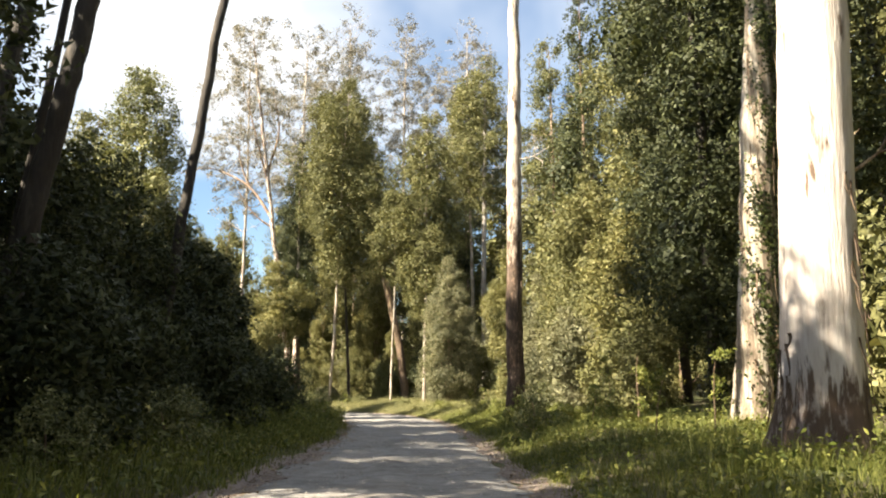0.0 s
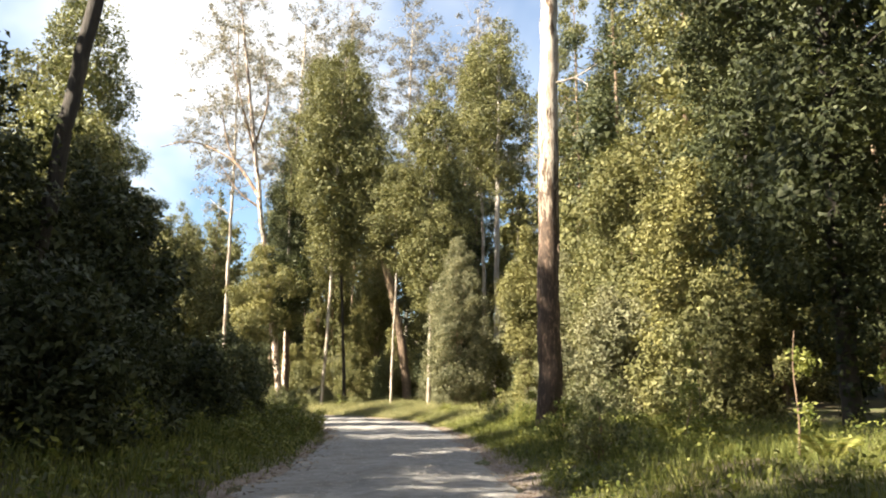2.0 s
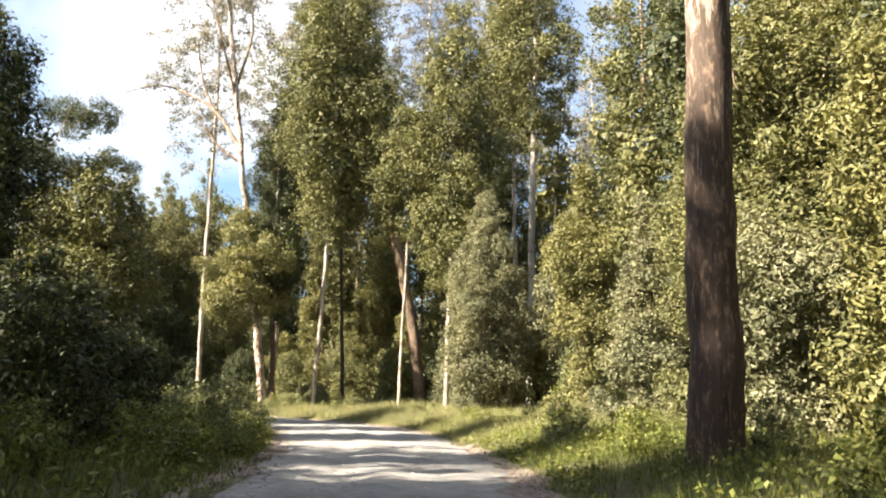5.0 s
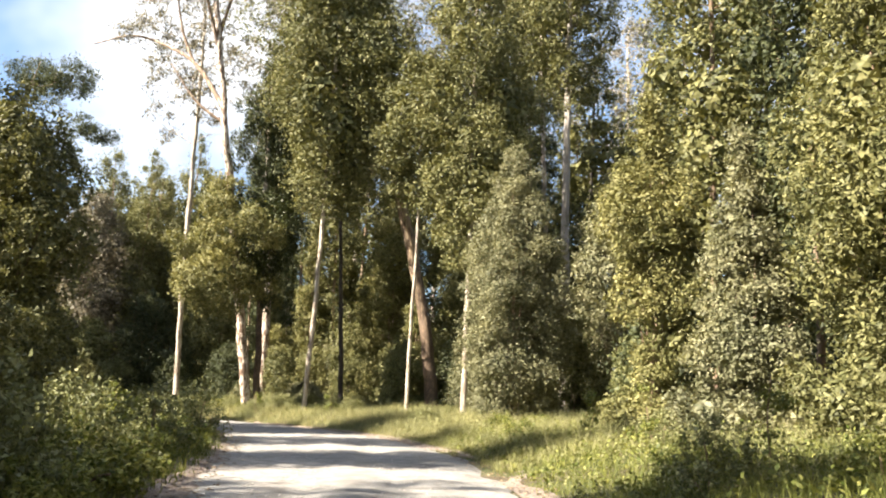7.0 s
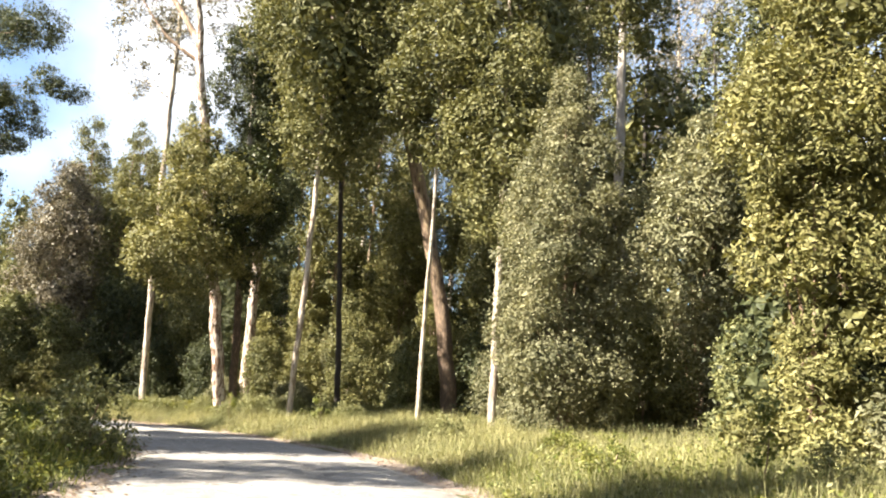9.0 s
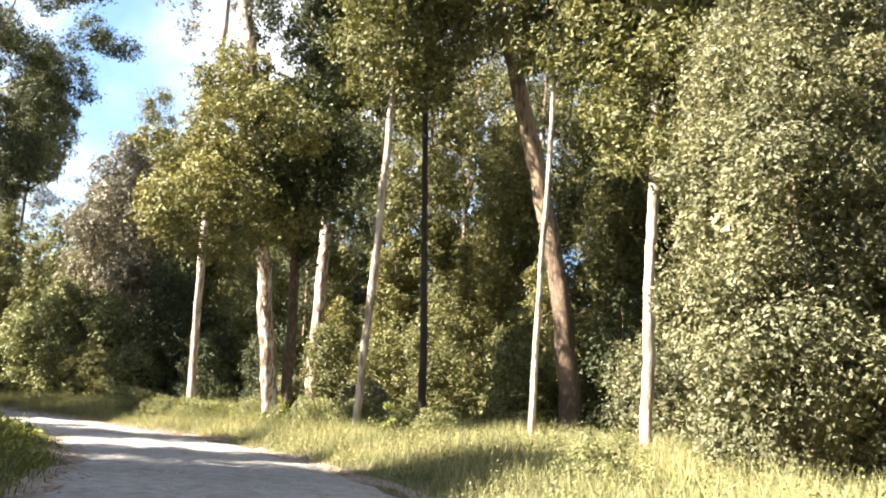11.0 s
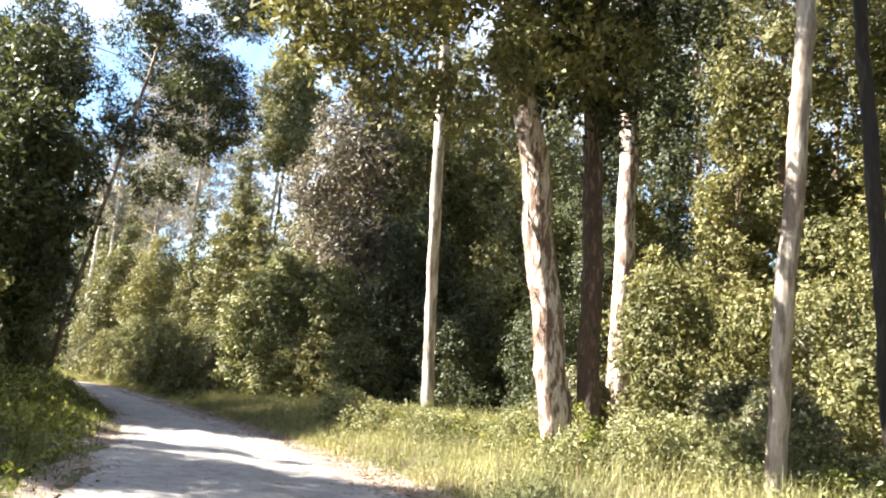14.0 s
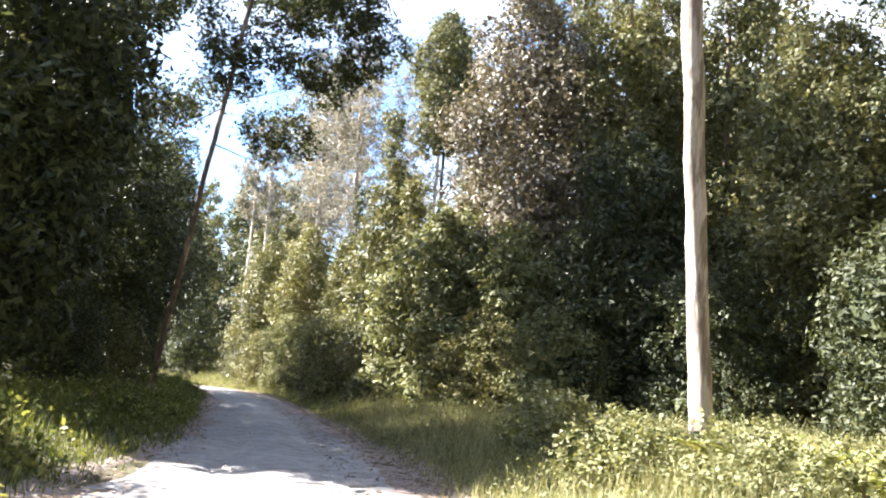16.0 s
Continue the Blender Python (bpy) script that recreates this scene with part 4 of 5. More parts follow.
for k, (bx, by, bh, br) in enumerate(((-15.5, 50.5, 4.0, 2.2), (-16.0, 55.5, 3.6, 2.2), (-19.5, 63.0, 4.6, 2.5), (-23.5, 68.0, 4.2, 2.4), (-28.0, 72.5, 4.6, 2.5), (-30.5, 77.5, 4.0, 2.2), (-32.0, 60.0, 13.5, 3.2), (-33.0, 68.0, 14.0, 3.2), (-29.5, 64, 9.0, 2.8))):
    shrub("bend_bush", "green bush on the inside of the bend", bx, by, bh, br, LEAF_OLIVE if k < 4 or k % 2 else LEAF_DARK_SHADED, "round", 16, 5000, (0.18, 0.085), 0.36, 190 + k, group="bushes inside the bend")

# ---- far gums with sparse pinkish crowns ----
for k, (bx, by, bh) in enumerate(((-15.0, 118, 60), (3.5, 119, 57), (-6.5, 124, 60), (-21.0, 113, 55), (12.0, 104, 36), (-86.0, 136, 42), (-97.0, 146, 44), (-76.0, 139, 38), (-106.0, 146.5, 46), (-118.5, 157.5, 50), (-99.5, 141.5, 40))):
    tree("far_gum_tree", "tall far gum with white limbs and a sparse greyish crown", bx, by, bh, 0.6, BARK_WHITE, LEAF_GUM, (bh * 0.4, 8.0, 30, "top"), (0.5, -2), 0.5, 9000 if k < 4 else 7000, leaf=(0.42, 0.16), size=1.0, seed=100 + k,
         twigs=4, group="far gums", core=0)


# ---- the forest behind ----
def skyline(x, y):
    """The greatest height that a tree may have at a place, so that the sky stays open over the road's inner side."""
    top = 60.0
    for ex, ey, a0, a1, rise in ((0, 0, 9, 25, 0.27), (-16.9, 75.9, 38, 57, 0.26), (-1.2, 32, 14, 24, 0.30)):
        dx, dy = x - ex, y - ey
        if dy > 0 and a0 < math.degrees(math.atan2(-dx, dy)) < a1:
            top = min(top, 1.35 + rise * math.hypot(dx, dy))
    return top


def scatter(kinds, heights, count, near, far, spacing, seed, want=0, room=2.5, low=0.8, high=1.15, xs=(-100, 36), ys=(-24, 165)):
    """Copies of the kinds beside the road, between two distances from its edge."""
    rng = np.random.default_rng(seed)
    placed, tries, taken = [], 0, list(STANDING)
    while len(placed) < count and tries < 9000:
        tries += 1
        x, y = rng.uniform(*xs), rng.uniform(*ys)
        side, d = from_road(x, y)
        if not near < d[0] < far or side[0] * want < 0:
            continue
        if side[0] < 0 and x > -42 and 40 < y < 82:
            continue
        if any((x - a) ** 2 + (y - b) ** 2 < spacing ** 2 for a, b in placed):
            continue
        if any((x - a) ** 2 + (y - b) ** 2 < (r + room) ** 2 for a, b, r in taken):
            continue
        k = rng.integers(0, len(kinds))
        grow = rng.uniform(low, high)
        most = skyline(x, y)
        if heights[k] * grow > most:
            grow = most / heights[k]
            if grow < 0.3:
                continue
        placed.append((x, y))
        copy_thing(kinds[k], pose(x, y, ground_at(x, y) - 0.05, 0, 0, rng.uniform(0, 360))).scale = (grow, grow, grow)


def forest():
    kinds, hs = [], []
    for k, (h, r, m, shape) in enumerate(((26, 5.2, LEAF_DARK_SHADED, "column"), (22, 5.2, LEAF_OLIVE, "round"), (28, 5.0, LEAF_OLIVE, "column"), (21, 5.0, LEAF_DARK_SHADED, "cone"), (24, 4.8, LEAF_OLIVE, "round"))):
        x, y = 22 + 3 * k, 12 + 20 * k
        kinds.append(tree("forest_tree", "leafy forest tree in the thick of the wood", x, y, h, 0.4, BARK_DARK_SHADED, m, (1.0, r, 26, shape), (0, -1), 0.3, 3400, leaf=(0.34, 0.24), size=0.85, seed=130 + k,
                          sides=8, group="forest", limbs=False, single=True))
        hs.append(h)
    near, nh = [], []
    for k, (h, r, m, shape) in enumerate(((30, 4.8, LEAF_OLIVE, "column"), (31, 4.8, LEAF_OLIVE, "round"), (35, 4.8, LEAF_DARK_SHADED, "column"), (33, 5.0, LEAF_OLIVE, "round"))):
        x, y = ((13.5, 45), (13.5, 53), (11.5, 62), (9.8, 69))[k]
        near.append(tree("wood_tree", "leafy tree at the edge of the wood", x, y, h, 0.36, BARK_BROWN, m, (1.2, r, 36, shape), (0, -1), 0.3, 6200, leaf=(0.22, 0.13), seed=160 + k, sides=8, group="edge of the wood"))
        nh.append(h)
    # Kind 2's dark leaves paint the shade at (15.5, 36.5) and (14.5, 27).
    for x, y, k, g in ((15.5, 36.5, 2, 0.8), (10.5, 78, 2, 0.85), (14.5, 27, 2, 0.85), (0.0, 91, 3, 0.95), (-13.0, 98.0, 0, 0.9), (-17.5, 104.5, 2, 0.95), (-7.0, 101.5, 0, 1.0), (-3.0, 97.5, 3, 0.9), (-12.0, 103, 1, 0.9), (-19.8, 96.5, 2, 0.6), (-26, 104, 1, 0.42), (-31, 109, 0, 0.9), (-33.5, 106.5, 1, 0.72), (-37, 113, 3, 0.8), (-43, 113, 2, 0.6), (-47.5, 114, 3, 0.56),
                       (-33.2, 104.4, 0, 0.74), (-38.0, 108.5, 1, 0.8), (-22.5, 109, 1, 0.95), (-16.5, 110.5, 3, 0.92), (-9.5, 108.5, 1, 0.98), (-3.5, 105.5, 2, 0.85), (2.5, 100.5, 3, 0.95), (3.4, 93.0, 2, 0.95), (7.6, 97.5, 1, 0.84), (11.5, 86.0, 3, 0.6), (-27.5, 113.5, 3, 0.55), (13.5, 70.5, 1, 1.05), (16.5, 61, 3, 1.05), (17.5, 51, 0, 1.1), (18.5, 43, 1, 1.1)):
        STANDING.append((x, y, 3.0))
        copy_thing(near[k], pose(x, y, ground_at(x, y) - 0.05, 0, 0, 70 * k + 31 * x)).scale = (g, g, g)
    scatter(kinds, hs, 58, 14.5, 34, 5.0, 31, 1, xs=(-90, 30), ys=(14, 145))
    scatter(kinds, hs, 14, 9, 28, 5.4, 33, -1, 2.5, 0.6, 1.0)
    scatter(kinds, hs, 10, 3.5, 22, 4.5, 34, 0, 2.5, 0.5, 0.8, (-185, -95), (115, 205))
    for x, y, k, g in ((-146, 159, 0, 1.1), (-152, 164, 1, 1.25), (-142, 167, 3, 1.2), (-156, 172, 2, 1.0), (-138, 170, 4, 1.1), (-160, 160, 1, 1.2), (-133, 163, 1, 1.0), (-149, 151, 3, 1.1), (-131, 157.5, 4, 0.9), (-71, 103.0, 1, 0.75), (-84, 115, 3, 0.7), (-91, 119, 0, 0.75), (-103, 127, 1, 0.85), (-116, 135.5, 3, 0.9), (-128, 143, 2, 0.7), (-118, 150, 1, 0.6), (-104, 140, 3, 0.55)):
        copy_thing(kinds[k], pose(x, y, ground_at(x, y) - 0.05, 0, 0, 40 * k + x)).scale = (g, g, g)
    # unseen trees on both sides behind the walk's beginning and left of the bend, added for shade
    for x, y, k, g in ((-23, 7, 0, 0.95), (-26, 17, 1, 0.9), (-13, -5, 2, 0.95), (-13, -14, 0, 1.0), (-7.5, -19, 1, 1.0), (-8.5, -28, 4, 1.1), (10.5, 2, 1, 1.0), (12, 9, 4, 1.0), (7.6, -5, 1, 1.0), (8, -14, 4, 1.0), (7, -23, 1, 1.0),
                       (-27, 26, 0, 0.9), (-29, 33, 2, 0.85), (-39.5, 70.5, 4, 0.66), (-43.5, 76.8, 4, 0.70), (-48.5, 80.5, 1, 0.78), (-51.5, 80.0, 0, 0.78), (-59.0, 86.0, 4, 0.8), (-67, 92, 1, 0.85)):
        copy_thing(kinds[k], pose(x, y, ground_at(x, y) - 0.05, 0, 0, 40 * k + x)).scale = (g, g, g)
    low, lh = [], []
    for k, (h, r, m) in enumerate(((6, 2.8, LEAF_DARK_SHADED), (5, 2.6, LEAF_OLIVE), (7.5, 2.8, LEAF_DARK_SHADED))):
        x, y = 16 + 2 * k, 4 + 13 * k
        low.append(shrub("understory_bush", "shaded leafy bush under the forest trees", x, y, h, r, m, "round", 10, 2400, (0.22, 0.14), 0.5, 150 + k, group="understory", single=True))
        lh.append(h)
    scatter(low, lh, 26, 8.5, 22, 3.4, 32, 1, 0.3)
    bank, bank_h = [], []
    for k, (x, y, h, r, m) in enumerate(((-12.5, 40.5, 4.0, 2.0, LEAF_DARK_SHADED), (-13.5, 45.5, 3.6, 2.0, LEAF_OLIVE), (-11.2, 14.5, 4.4, 2.1, LEAF_DARK_SHADED))):
        bank.append(shrub("bank_thicket", "leafy green bush on the bank", x, y, h, r, m, "round", 12, 3600, (0.15, 0.075), 0.4, 155 + k, group="thicket on the bank", core=0.45, fine=True))
        bank_h.append(h)
    scatter(bank, bank_h, 22, 2.8, 14, 3.2, 35, -1, 0.3, 0.5, 1.0, (-70, 0), (0, 110))


forest()


def far_wood():
    """The wooded slopes behind everything, in one mass."""
    rng = np.random.default_rng(77)
    blobs = []
    while len(blobs) < 420:
        x, y = rng.uniform(-190, 90), rng.uniform(-60, 220)
        d = from_road(x, y)[1][0]
        if not 34 < d < 62:
            continue
        top = min(15.0, skyline(x, y) * 0.8 - ground_at(x, y))
        z = rng.uniform(0.5, max(1.0, top))
        r = rng.uniform(2.2, 4.2)
        blobs.append((x, y, ground_at(x, y) + z, r, r, r * 1.1))
    return tagged(foliage("far_wood", blobs, 26000, LEAF_DARK_SHADED, None, (1.1, 0.8), 1.0, 78, core=0.75, single=True), "dense dark wood on the slopes behind", "trees", kind="stuff")


far_wood()


# ---- verge: grass, weeds, litter ----
def blades(name, n, lo, hi, side_want, reach, mat, tall, wide, seed, label, cut=-1.0):
    """Grass blades beside the road, between two shares of its length, out to reach metres from the edge."""
    rng = np.random.default_rng(seed)
    i = rng.integers(int(lo * len(ROAD)), int(hi * len(ROAD)) - 1, n)
    way = unit(np.gradient(ROAD[:, :2], axis=0))[i]
    nrm = np.stack([way[:, 1], -way[:, 0]], 1)
    out = rng.uniform(0, 1, n) ** 1.3 * reach + rng.uniform(-0.12, 0.25, n)
    off = side_want * (ROAD[i, 2] + out)
    x = ROAD[i, 0] + nrm[:, 0] * off + way[:, 0] * rng.uniform(-0.3, 0.3, n)
    y = ROAD[i, 1] + nrm[:, 1] * off + way[:, 1] * rng.uniform(-0.3, 0.3, n)
    lump = np.sin(x * 1.7 + 2 * np.sin(y * 0.9)) * np.sin(y * 1.4 + 1.1 * np.sin(x * 0.8))
    keep = lump > cut - rng.uniform(0, 0.8, n)
    x, y, out, lump = x[keep], y[keep], out[keep], lump[keep]
    n = len(x)
    z = height(x, y)
    h = tall * rng.uniform(0.45, 1.2, n) * (0.35 + 0.65 * ease(-0.1, 1.4, out)) * (1 + 0.3 * lump)
    a = rng.uniform(0, 6.283, n)
    side = np.stack([np.cos(a), np.sin(a), 0 * a], 1) * (wide * rng.uniform(0.6, 1.3, n) / 2)[:, None]
    b = rng.uniform(0, 6.283, n)
    bend = np.stack([np.cos(b), np.sin(b), 0 * b], 1) * (h * rng.uniform(0.1, 0.7, n))[:, None]
    p = np.stack([x, y, z - 0.03], 1)
    tip = p + bend + np.array([0, 0, 1.0]) * h[:, None]
    v = np.stack([p - side, p + side, tip], 1).reshape(-1, 3)
    return tagged(mesh_object(name, v, [np.arange(3 * n).reshape(-1, 3)], mat, None), label, "grass", kind="stuff")


def herbs(name, n, lo, hi, side_want, reach, mat, tall, leaf, seed, label, start=0.3):
    """Leafy weeds in clumps beside the road."""
    rng = np.random.default_rng(seed)
    i = rng.integers(int(lo * len(ROAD)), int(hi * len(ROAD)) - 1, n)
    way = unit(np.gradient(ROAD[:, :2], axis=0))[i]
    off = side_want * (ROAD[i, 2] + start + rng.uniform(0, 1, n) ** 1.2 * reach)
    x = ROAD[i, 0] + way[:, 1] * off + way[:, 0] * rng.uniform(-0.3, 0.3, n)
    y = ROAD[i, 1] - way[:, 0] * off + way[:, 1] * rng.uniform(-0.3, 0.3, n)
    h = tall * rng.uniform(0.4, 1.25, n) * (0.4 + 0.6 * ease(0, 2.0, np.abs(off) - ROAD[i, 2]))
    z = height(x, y)
    per = 16
    o = np.repeat(np.arange(n), per)
    d = unit(rng.standard_normal((len(o), 3)) + np.array([0, 0, 0.5]))
    d[:, 2] = np.abs(d[:, 2])
    c = np.stack([x, y, z], 1)[o] + d * (h[o, None] * np.array([0.55, 0.55, 1.0])) * rng.uniform(0.35, 1, (len(o), 1))
    v, q = leaves(rng, c, d, leaf[0], leaf[1], 0.5)
    return tagged(mesh_object(name, v, [q], mat, None), label, "weeds", kind="stuff")


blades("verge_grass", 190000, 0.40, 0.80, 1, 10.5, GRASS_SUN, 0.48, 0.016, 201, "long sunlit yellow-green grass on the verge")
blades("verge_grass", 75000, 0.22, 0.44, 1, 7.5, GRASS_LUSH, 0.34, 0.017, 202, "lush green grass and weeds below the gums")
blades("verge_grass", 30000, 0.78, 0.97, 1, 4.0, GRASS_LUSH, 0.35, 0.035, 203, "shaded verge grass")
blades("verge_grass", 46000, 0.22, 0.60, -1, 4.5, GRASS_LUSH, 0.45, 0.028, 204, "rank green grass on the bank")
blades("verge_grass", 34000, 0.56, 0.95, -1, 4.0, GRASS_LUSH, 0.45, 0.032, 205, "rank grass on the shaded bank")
herbs("weeds", 9000, 0.38, 0.80, 1, 10.5, HERB_PALE, 0.68, (0.062, 0.031), 211, "sunlit leafy weeds in the long grass")
herbs("weeds", 1600, 0.24, 0.44, 1, 8.0, HERB, 0.55, (0.09, 0.045), 212, "green leafy weeds below the gums")
herbs("weeds", 1700, 0.24, 0.62, -1, 5.0, HERB, 0.85, (0.12, 0.055), 213, "tall green weeds on the bank")
herbs("weeds", 1600, 0.58, 0.92, -1, 4.0, HERB, 0.9, (0.12, 0.055), 214, "tall green weeds on the shaded bank")
herbs("weeds", 2200, 0.60, 0.92, 1, 4.5, HERB, 0.75, (0.11, 0.05), 215, "leafy weeds along the shaded verge")


# ---- small growth and litter ----
def bracken(name, x, y, size, seed, label="bright green bracken fern in the verge"):
    """A fern: arching fronds, each a rib with two rows of leaflets."""
    rng = np.random.default_rng(seed)
    t = thing(name, x, y, label, "fern", "bracken in the verge", 0.02)
    for k in range(7):
        a = k * 0.9 + rng.uniform(-0.3, 0.3)
        s = size * rng.uniform(0.75, 1.2)
        f = np.linspace(0, 1, 15)
        rad, z = s * (0.12 + 0.75 * f ** 1.3), s * (1.15 * f - 0.55 * f ** 2.4)
        rib = np.stack([rad * math.cos(a), rad * math.sin(a), z], 1)
        across = np.array([-math.sin(a), math.cos(a), 0.0])
        vs, fs = [], []
        for i in range(3, 15):
            half = s * 0.27 * math.sin(math.pi * (1.02 - f[i]) ** 0.8) + 0.01
            for sgn in (-1, 1):
                tip = rib[i] + across * sgn * half + (rib[min(14, i + 1)] - rib[i]) * 0.8 + np.array([0, 0, -0.12 * half])
                w = (rib[i] - rib[i - 1]) * 0.46
                mid = (rib[i] + tip) / 2
                n = len(vs)
                vs += [rib[i], mid + w, tip, mid - w]
                fs.append((n, n + 1, n + 2, n + 3))
        n = len(vs)
        w = across * 0.008 * s
        vs += [rib[0] - w, rib[0] + w, rib[7] + w, rib[7] - w, rib[14]]
        fs.append((n, n + 1, n + 2, n + 3))
        mesh_object("frond", np.array(vs), [np.array(fs), np.array([(n + 3, n + 2, n + 4)])], [FERN_GREEN, FERN_GREEN], t)
    return t


ferns = [bracken("bracken_fern", -21.2, 86.4, 0.95, 301), bracken("bracken_fern", -19.4, 85.6, 0.85, 302), bracken("bracken_fern", -17.8, 85.9, 0.9, 303)]
for k, (fx, fy, fs) in enumerate(((-22.6, 87.8, 1.0), (-20.2, 87.2, 0.9), (-18.6, 84.3, 0.8), (-16.9, 84.6, 0.8), (-24.2, 88.2, 0.95), (-15.6, 84.0, 0.8), (-13.6, 82.4, 0.7), (-19.0, 87.6, 1.0), (-23.6, 90.4, 0.9),
                                   (-17.4, 83.2, 0.75), (-11.0, 80.6, 0.7), (-26.2, 90.0, 0.8), (-22.0, 86.2, 1.0), (-20.6, 85.2, 0.95), (-19.9, 86.6, 1.05), (-23.4, 87.0, 0.95), (-21.6, 88.4, 1.05), (-9.0, 78.8, 0.7), (4.6, 30.5, 0.7), (4.2, 25.0, 0.65), (5.0, 20.0, 0.7), (4.4, 38.0, 0.7))):
    copy_thing(ferns[k % 3], pose(fx, fy, ground_at(fx, fy) - 0.02, 0, 0, 57 * k)).scale = (fs, fs, fs)


def litter(name, n, lo, hi, side_want, inner, outer, size, mat, seed, label, category="leaf litter"):
    """Fallen leaves and bark flakes on the road's shoulder."""
    rng = np.random.default_rng(seed)
    i = rng.integers(int(lo * len(ROAD)), int(hi * len(ROAD)) - 1, n)
    way = unit(np.gradient(ROAD[:, :2], axis=0))[i]
    off = side_want * (ROAD[i, 2] + rng.triangular(inner, (inner + outer) / 2, outer, n))
    x = ROAD[i, 0] + way[:, 1] * off + way[:, 0] * rng.uniform(-0.3, 0.3, n)
    y = ROAD[i, 1] - way[:, 0] * off + way[:, 1] * rng.uniform(-0.3, 0.3, n)
    z = np.maximum(height(x, y), np.where(np.abs(off) < ROAD[i, 2], -0.03, -9)) + rng.uniform(0.005, 0.03, n)
    c = np.stack([x, y, z], 1)
    up = np.tile(np.array([0, 0, 1.0]), (n, 1))
    v, q = leaves(rng, c, up * 3, size, size * 0.4, 0.4, 0.45)
    return tagged(mesh_object(name, v, [q], mat, None), label, category, kind="stuff")


litter("leaf_litter", 26000, 0.50, 0.88, 1, -1.5, 0.9, 0.10, LITTER, 311, "dry brown leaves and bark along the road edge")
litter("leaf_litter", 8000, 0.24, 0.80, -1, -0.9, 0.6, 0.10, LITTER, 312, "dry brown leaves on the shaded road edge")
litter("leaf_litter", 4000, 0.24, 0.60, 1, -0.6, 0.5, 0.09, LITTER, 313, "dry leaves along the grassy road edge")


def pebbles():
    rng = np.random.default_rng(5)
    n = 9000
    i = rng.integers(int(0.26 * len(ROAD)), int(0.86 * len(ROAD)), n)
    way = unit(np.gradient(ROAD[:, :2], axis=0))[i]
    off = ROAD[i, 2] * np.clip(rng.normal(0, 0.55, n), -1.02, 1.02)
    x = ROAD[i, 0] + way[:, 1] * off + rng.uniform(-0.25, 0.25, n)
    y = ROAD[i, 1] - way[:, 0] * off + rng.uniform(-0.25, 0.25, n)
    s = rng.uniform(0.012, 0.04, n)
    z = -0.09 * np.abs(off / ROAD[i, 2]) ** 6
    oct_v = np.array([(1, 0, 0), (0, 1, 0), (-1, 0, 0), (0, -1, 0), (0, 0, 0.7), (0, 0, -0.7)], float)
    oct_f = np.array([(0, 1, 4), (1, 2, 4), (2, 3, 4), (3, 0, 4)])
    v = np.stack([x, y, z], 1)[:, None] + oct_v[None] * s[:, None, None] * rng.uniform(0.6, 1.3, (n, 6, 1))
    f = (np.arange(n)[:, None, None] * 6 + oct_f[None]).reshape(-1, 3)
    return tagged(mesh_object("road_stones", v.reshape(-1, 3), [f], STONE, None), "loose grey stones on the gravel road", "stones", kind="stuff")


STONE = bark_material("loose_stone", (0.40, 0.37, 0.34), (0.28, 0.26, 0.24), (0.16, 0.14, 0.13), 0.3, 3.0)
pebbles()

# ivy and hanging bark on the great gums
ivy_gum = bpy.data.objects["ivy_gum_tree"]
big_gum = bpy.data.objects["gum_tree"]


def climb(parent, name, n, z0, z1, radius, lean, around, wide, mat, leaf, seed, label):
    """Leaves clinging to a trunk: round an angle, from one height to another."""
    rng = np.random.default_rng(seed)
    z = rng.uniform(z0, z1, n)
    a = around + rng.normal(0, wide, n) + 0.5 * np.sin(z * 0.9)
    keep = np.sin(z * 2.1 + a * 3) + rng.uniform(-0.8, 1.0, n) > -0.1
    z, a = z[keep], a[keep]
    r = radius * (1 - 0.02 * z) + rng.uniform(0.02, 0.16, len(z))
    out = np.stack([np.cos(a), np.sin(a), 0 * a], 1)
    c = np.stack([lean[0] * z, lean[1] * z, z], 1) + out * r[:, None]
    v, q = leaves(rng, c, out * 2, leaf[0], leaf[1], 0.2, 0.5)
    return mesh_object(name, v, [q], mat, parent, False, label)


# Ivy spread wider to deepen the shade on the lower trunk.
climb(ivy_gum, "ivy", 7500, 0.3, 15, 0.58, (0.053, -0.067), -0.9, 0.8, LEAF_IVY_SHADED, (0.10, 0.085), 321, "climbing ivy with glossy leaves")
climb(bpy.data.objects["dark_trunk_tree"], "ivy", 900, 0.2, 8, 0.26, (-0.02, -0.02), -1.4, 1.2, LEAF_IVY_SHADED, (0.16, 0.12), 322, "climbing ivy on the dark trunk")


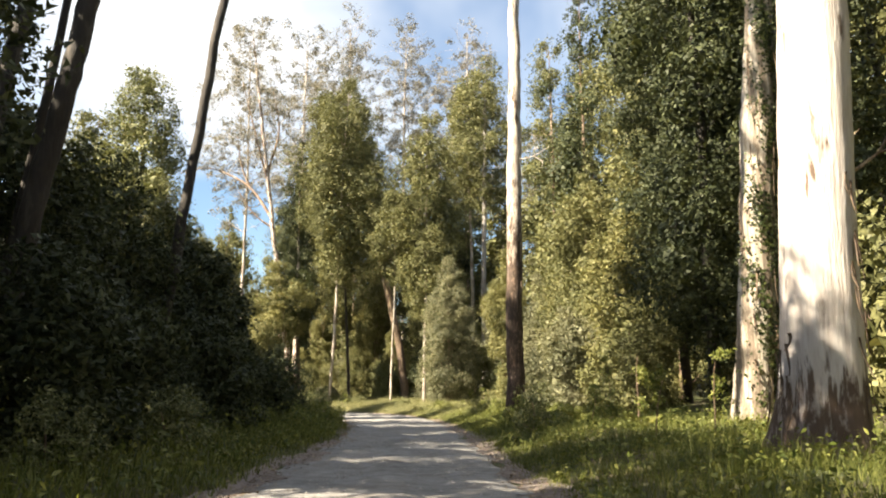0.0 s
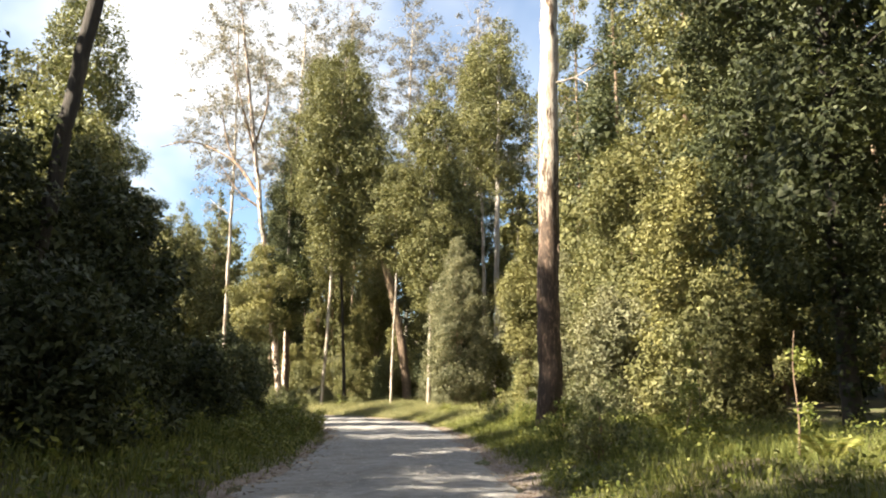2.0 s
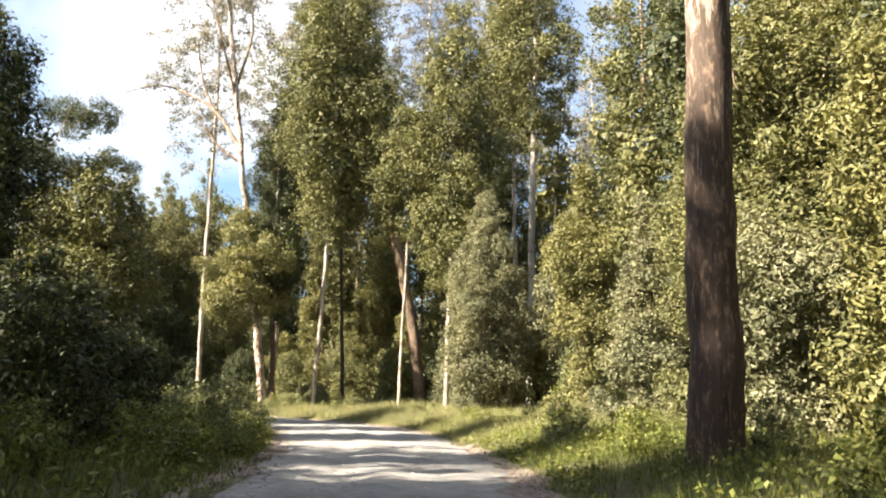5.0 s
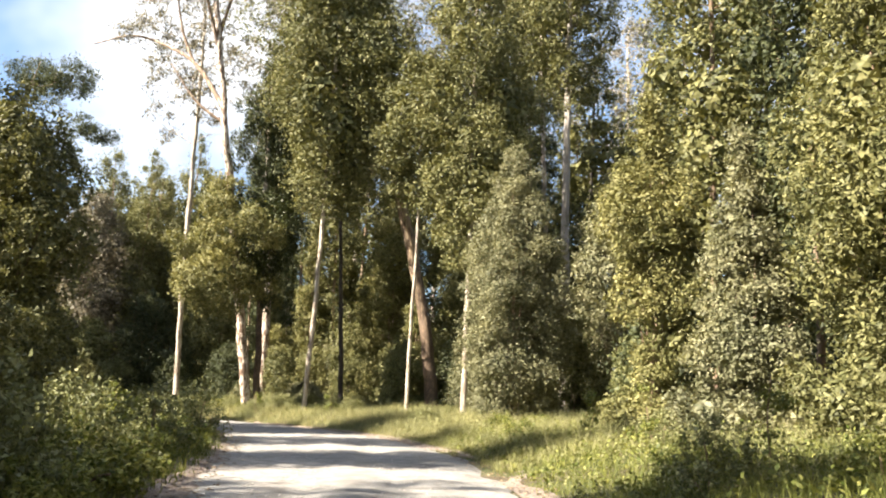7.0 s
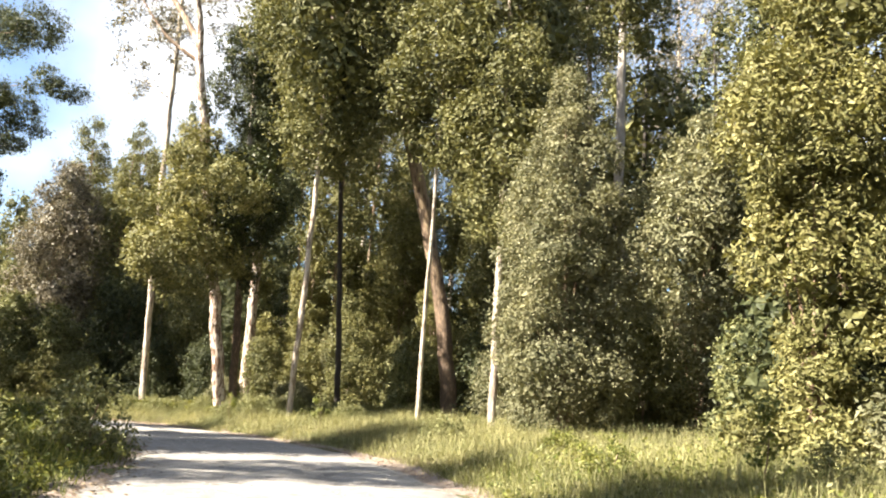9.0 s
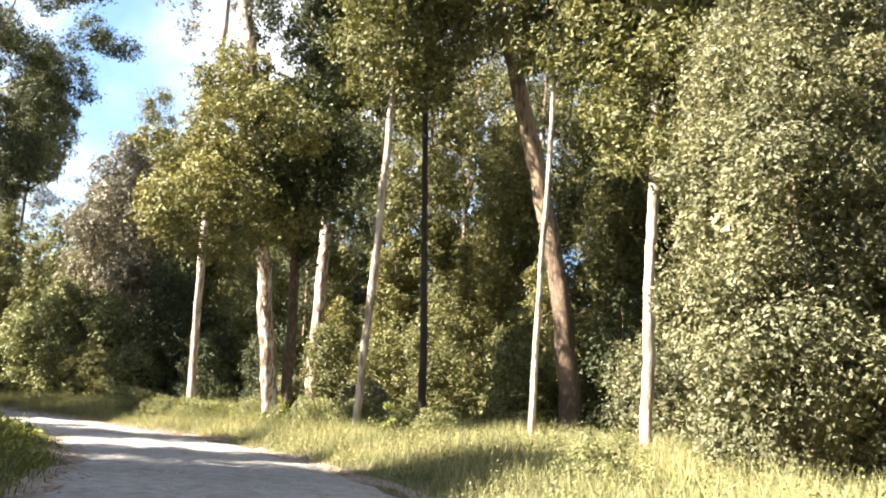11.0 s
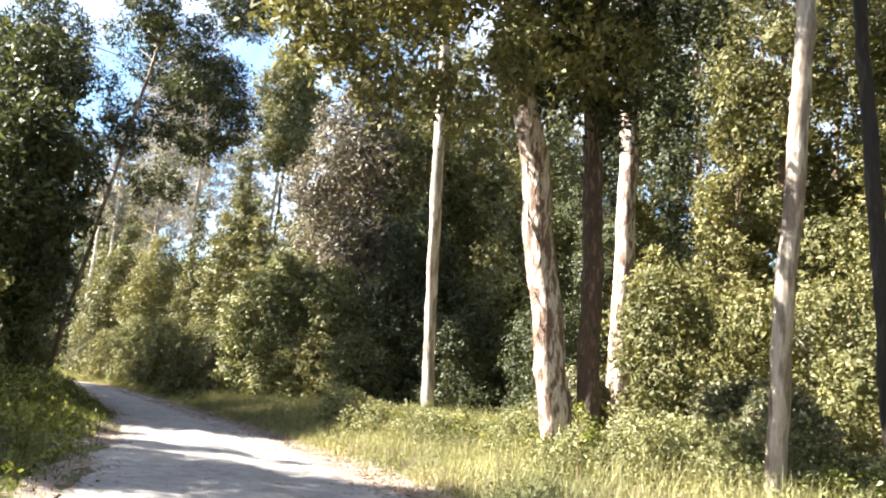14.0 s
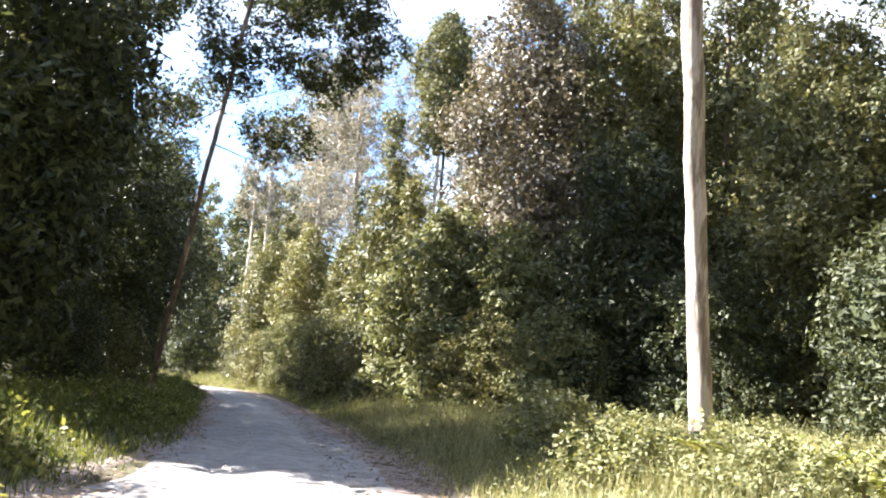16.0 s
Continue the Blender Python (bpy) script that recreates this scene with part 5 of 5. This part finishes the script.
def bark_strips(parent, n, z0, z1, radius, lean, around, wide, seed, long=0.5):
    """Loose strips of bark that curl away from a trunk; each its own piece."""
    rng = np.random.default_rng(seed)
    for k in range(n):
        z, a = rng.uniform(z0, z1), around + rng.uniform(-wide, wide)
        h, w = long * rng.uniform(0.5, 1.5), rng.uniform(0.010, 0.034)
        out, side = np.array([math.cos(a), math.sin(a), 0]), np.array([-math.sin(a), math.cos(a), 0])
        base = np.array([lean[0] * z, lean[1] * z, z]) + out * (radius + 0.01)
        curl = rng.uniform(0.02, 0.16)
        vs = []
        for f in np.linspace(0, 1, 5):
            p = base + np.array([0, 0, -h * f]) + out * curl * f ** 2.2 + side * 0.04 * math.sin(3 * f + k)
            ww = w * (1 - 0.75 * f)
            vs += [p - side * ww, p + side * ww, p + side * ww + out * 0.012, p - side * ww + out * 0.012]
        vs = np.array(vs)
        fs = []
        for i in range(4):
            for j in range(4):
                fs.append((4 * i + j, 4 * i + (j + 1) % 4, 4 * i + 4 + (j + 1) % 4, 4 * i + 4 + j))
        fs += [(0, 1, 2, 3), (16, 17, 18, 19)]
        mesh_object("bark_strip", vs, [np.array(fs)], BARK_PINK_SHADED, parent)


bark_strips(big_gum, 14, 0.6, 1.9, 0.72, (0.017, -0.067), -3.1, 0.6, 331, 0.45)
bark_strips(big_gum, 10, 1.0, 3.4, 0.63, (0.017, -0.067), -0.9, 0.6, 336, 0.5)
bark_strips(big_gum, 8, 2.0, 4.5, 0.60, (0.017, -0.067), -0.5, 0.9, 332, 0.5)
bark_strips(ivy_gum, 14, 0.8, 12, 0.60, (0.053, -0.067), -1.9, 1.3, 333, 1.1)
bark_strips(bpy.data.objects["roadside_gum_tree"], 10, 1.0, 9, 0.42, (0.003, -0.065), -1.3, 1.3, 334, 0.6)
bark_strips(bend_gum, 16, 1.0, 6.5, 0.245, (-0.115, -0.125), -1.2, 1.5, 335, 0.4)


def sapling(x, y, h, seed, label="thin bare sapling in the verge"):
    """A young thin stem with a few leafy twigs."""
    rng = np.random.default_rng(seed)
    t = thing("sapling", x, y, label, "sapling", "saplings in the verge", 0.02)
    line = stem_line(h, (rng.uniform(-0.3, 0.3), rng.uniform(-0.2, 0.2)), 0.08, rng, 0.25)
    v, q, tip = tube(line, np.linspace(0.022, 0.006, len(line)), 6)
    mesh_object("stem", v, [q, tip], [BARK_BROWN, BARK_BROWN], t, True)
    bl = [(*(on_line(line, z)[:2] + rng.uniform(-0.25, 0.25, 2)), z, 0.22, 0.22, 0.16) for z in np.linspace(h * 0.35, h, 6)]
    foliage("leaves", bl, 220, HERB, t, (0.10, 0.045), 0.16, seed, core=0)


for k, (sx, sy, sh) in enumerate(((4.6, 17.5, 1.6), (5.2, 21.5, 2.0), (6.0, 28.5, 2.2), (4.8, 26.0, 1.3), (6.4, 19.0, 1.8), (-9.0, 76.0, 1.0), (-10.5, 53.0, 1.3), (2.6, 49.5, 1.2), (3.4, 45.0, 1.5), (-14.2, 79.6, 1.0), (1.8, 53.5, 1.1))):
    sapling(sx, sy, sh, 350 + k)

# bare branches that stick out of the leaves
def dead_branch(parent, lines, mat, r0=0.05):
    for k, line in enumerate(lines):
        pts = spline(line, 0.3)
        v, q, tip = tube(pts, np.linspace(r0 if k == 0 else r0 * 0.55, 0.01, len(pts)), 6, 0.05, 0, k)
        mesh_object("dead_branch", v, [q, tip], [mat, mat], parent, True, "bare pale broken branch")


dead_branch(bpy.data.objects["roadside_gum_tree"], (((0.2, -0.9, 11.6), (0.9, -1.2, 11.7), (1.6, -1.4, 12.1)), ((0.9, -1.2, 11.7), (1.3, -1.3, 11.4), (1.2, -1.4, 11.1))), BARK_WHITE, 0.04)
dead_branch(big_gum, (((0.5, -0.2, 4.2), (1.1, -0.3, 4.6), (1.5, -0.3, 5.3)), ((1.1, -0.3, 4.6), (1.5, -0.5, 4.7), (1.9, -0.6, 5.0))), BARK_BROWN, 0.04)


# leafy mounds of weeds on both banks
def weed_mounds():
    kinds = []
    for k, (h, r, m) in enumerate(((0.9, 0.8, HERB), (1.2, 0.9, LEAF_GREEN), (0.7, 0.75, HERB), (1.0, 0.85, HERB_PALE), (0.8, 0.8, HERB_PALE))):
        x, y = ((-9.6, 47.0), (-10.8, 50.5), (2.0, 44.0), (-12.9, 80.6), (-3.2, 66.5))[k]
        kinds.append(shrub("weed_mound", "leafy mound of weeds beside the road", x, y, h, r, m, "round", 5, 1200, (0.075, 0.042), 0.2, 400 + k, base=0.0, core=0.3, group="weeds on the banks"))
    rng = np.random.default_rng(41)
    way = unit(np.gradient(ROAD[:, :2], axis=0))

    def put(n, y0, y1, side, near, far, pick, low, high):
        rows = [i for i in range(len(ROAD)) if y0 < ROAD[i, 1] < y1]
        for _ in range(n):
            i = rows[rng.integers(len(rows))]
            off = side * (ROAD[i, 2] + rng.uniform(near, far))
            x, y = ROAD[i, 0] + way[i, 1] * off, ROAD[i, 1] - way[i, 0] * off
            if any((x - a) ** 2 + (y - b) ** 2 < 0.8 for a, b, r in STANDING[-60:]):
                continue
            STANDING.append((x, y, 0.6))
            g = rng.uniform(low, high)
            copy_thing(kinds[pick[rng.integers(len(pick))]], pose(x, y, ground_at(x, y) - 0.03, 0, 0, rng.uniform(0, 360))).scale = (g, g, g * rng.uniform(0.8, 1.2))

    put(26, 8, 62, -1, 0.9, 3.4, (0, 1, 2), 0.7, 1.25)
    put(18, 60, 105, -1, 0.9, 3.0, (0, 1, 2), 0.8, 1.3)
    put(16, 20, 56, 1, 1.6, 5.5, (0, 1, 2), 0.6, 1.1)
    put(12, 56, 80, 1, 3.0, 7.5, (2, 3, 4), 0.6, 1.0)
    put(16, 78, 100, 1, 1.8, 5.5, (3, 4, 2), 0.7, 1.2)
    put(16, 40, 62, -1, 0.5, 2.6, (0, 1, 2), 0.8, 1.35)
    for k, (x, y) in enumerate(((-13.9, 80.9), (-13.0, 81.3), (-12.2, 80.2), (-12.7, 82.6), (-11.4, 81.2), (-14.6, 80.4), (-11.9, 83.0), (-10.6, 80.0), (-13.3, 79.6), (-9.8, 80.9), (-16.3, 82.2))):
        g = rng.uniform(0.75, 1.15)
        copy_thing(kinds[3 + k % 2], pose(x, y, ground_at(x, y) - 0.03, 0, 0, 50 * k)).scale = (g, g, g * 1.15)
    # the fringe of tall weeds before the trunks of the bend
    for k in range(30):
        f = k / 29
        x, y = -25.0 + 17.0 * f + rng.uniform(-0.5, 0.5), 87.6 - 9.4 * f + rng.uniform(-0.7, 0.7)
        g = rng.uniform(0.7, 1.1)
        copy_thing(kinds[(2, 3, 4, 4, 3)[k % 5]], pose(x, y, ground_at(x, y) - 0.03, 0, 0, 50 * k)).scale = (g * 1.1, g * 1.1, g * rng.uniform(0.8, 1.15))


weed_mounds()
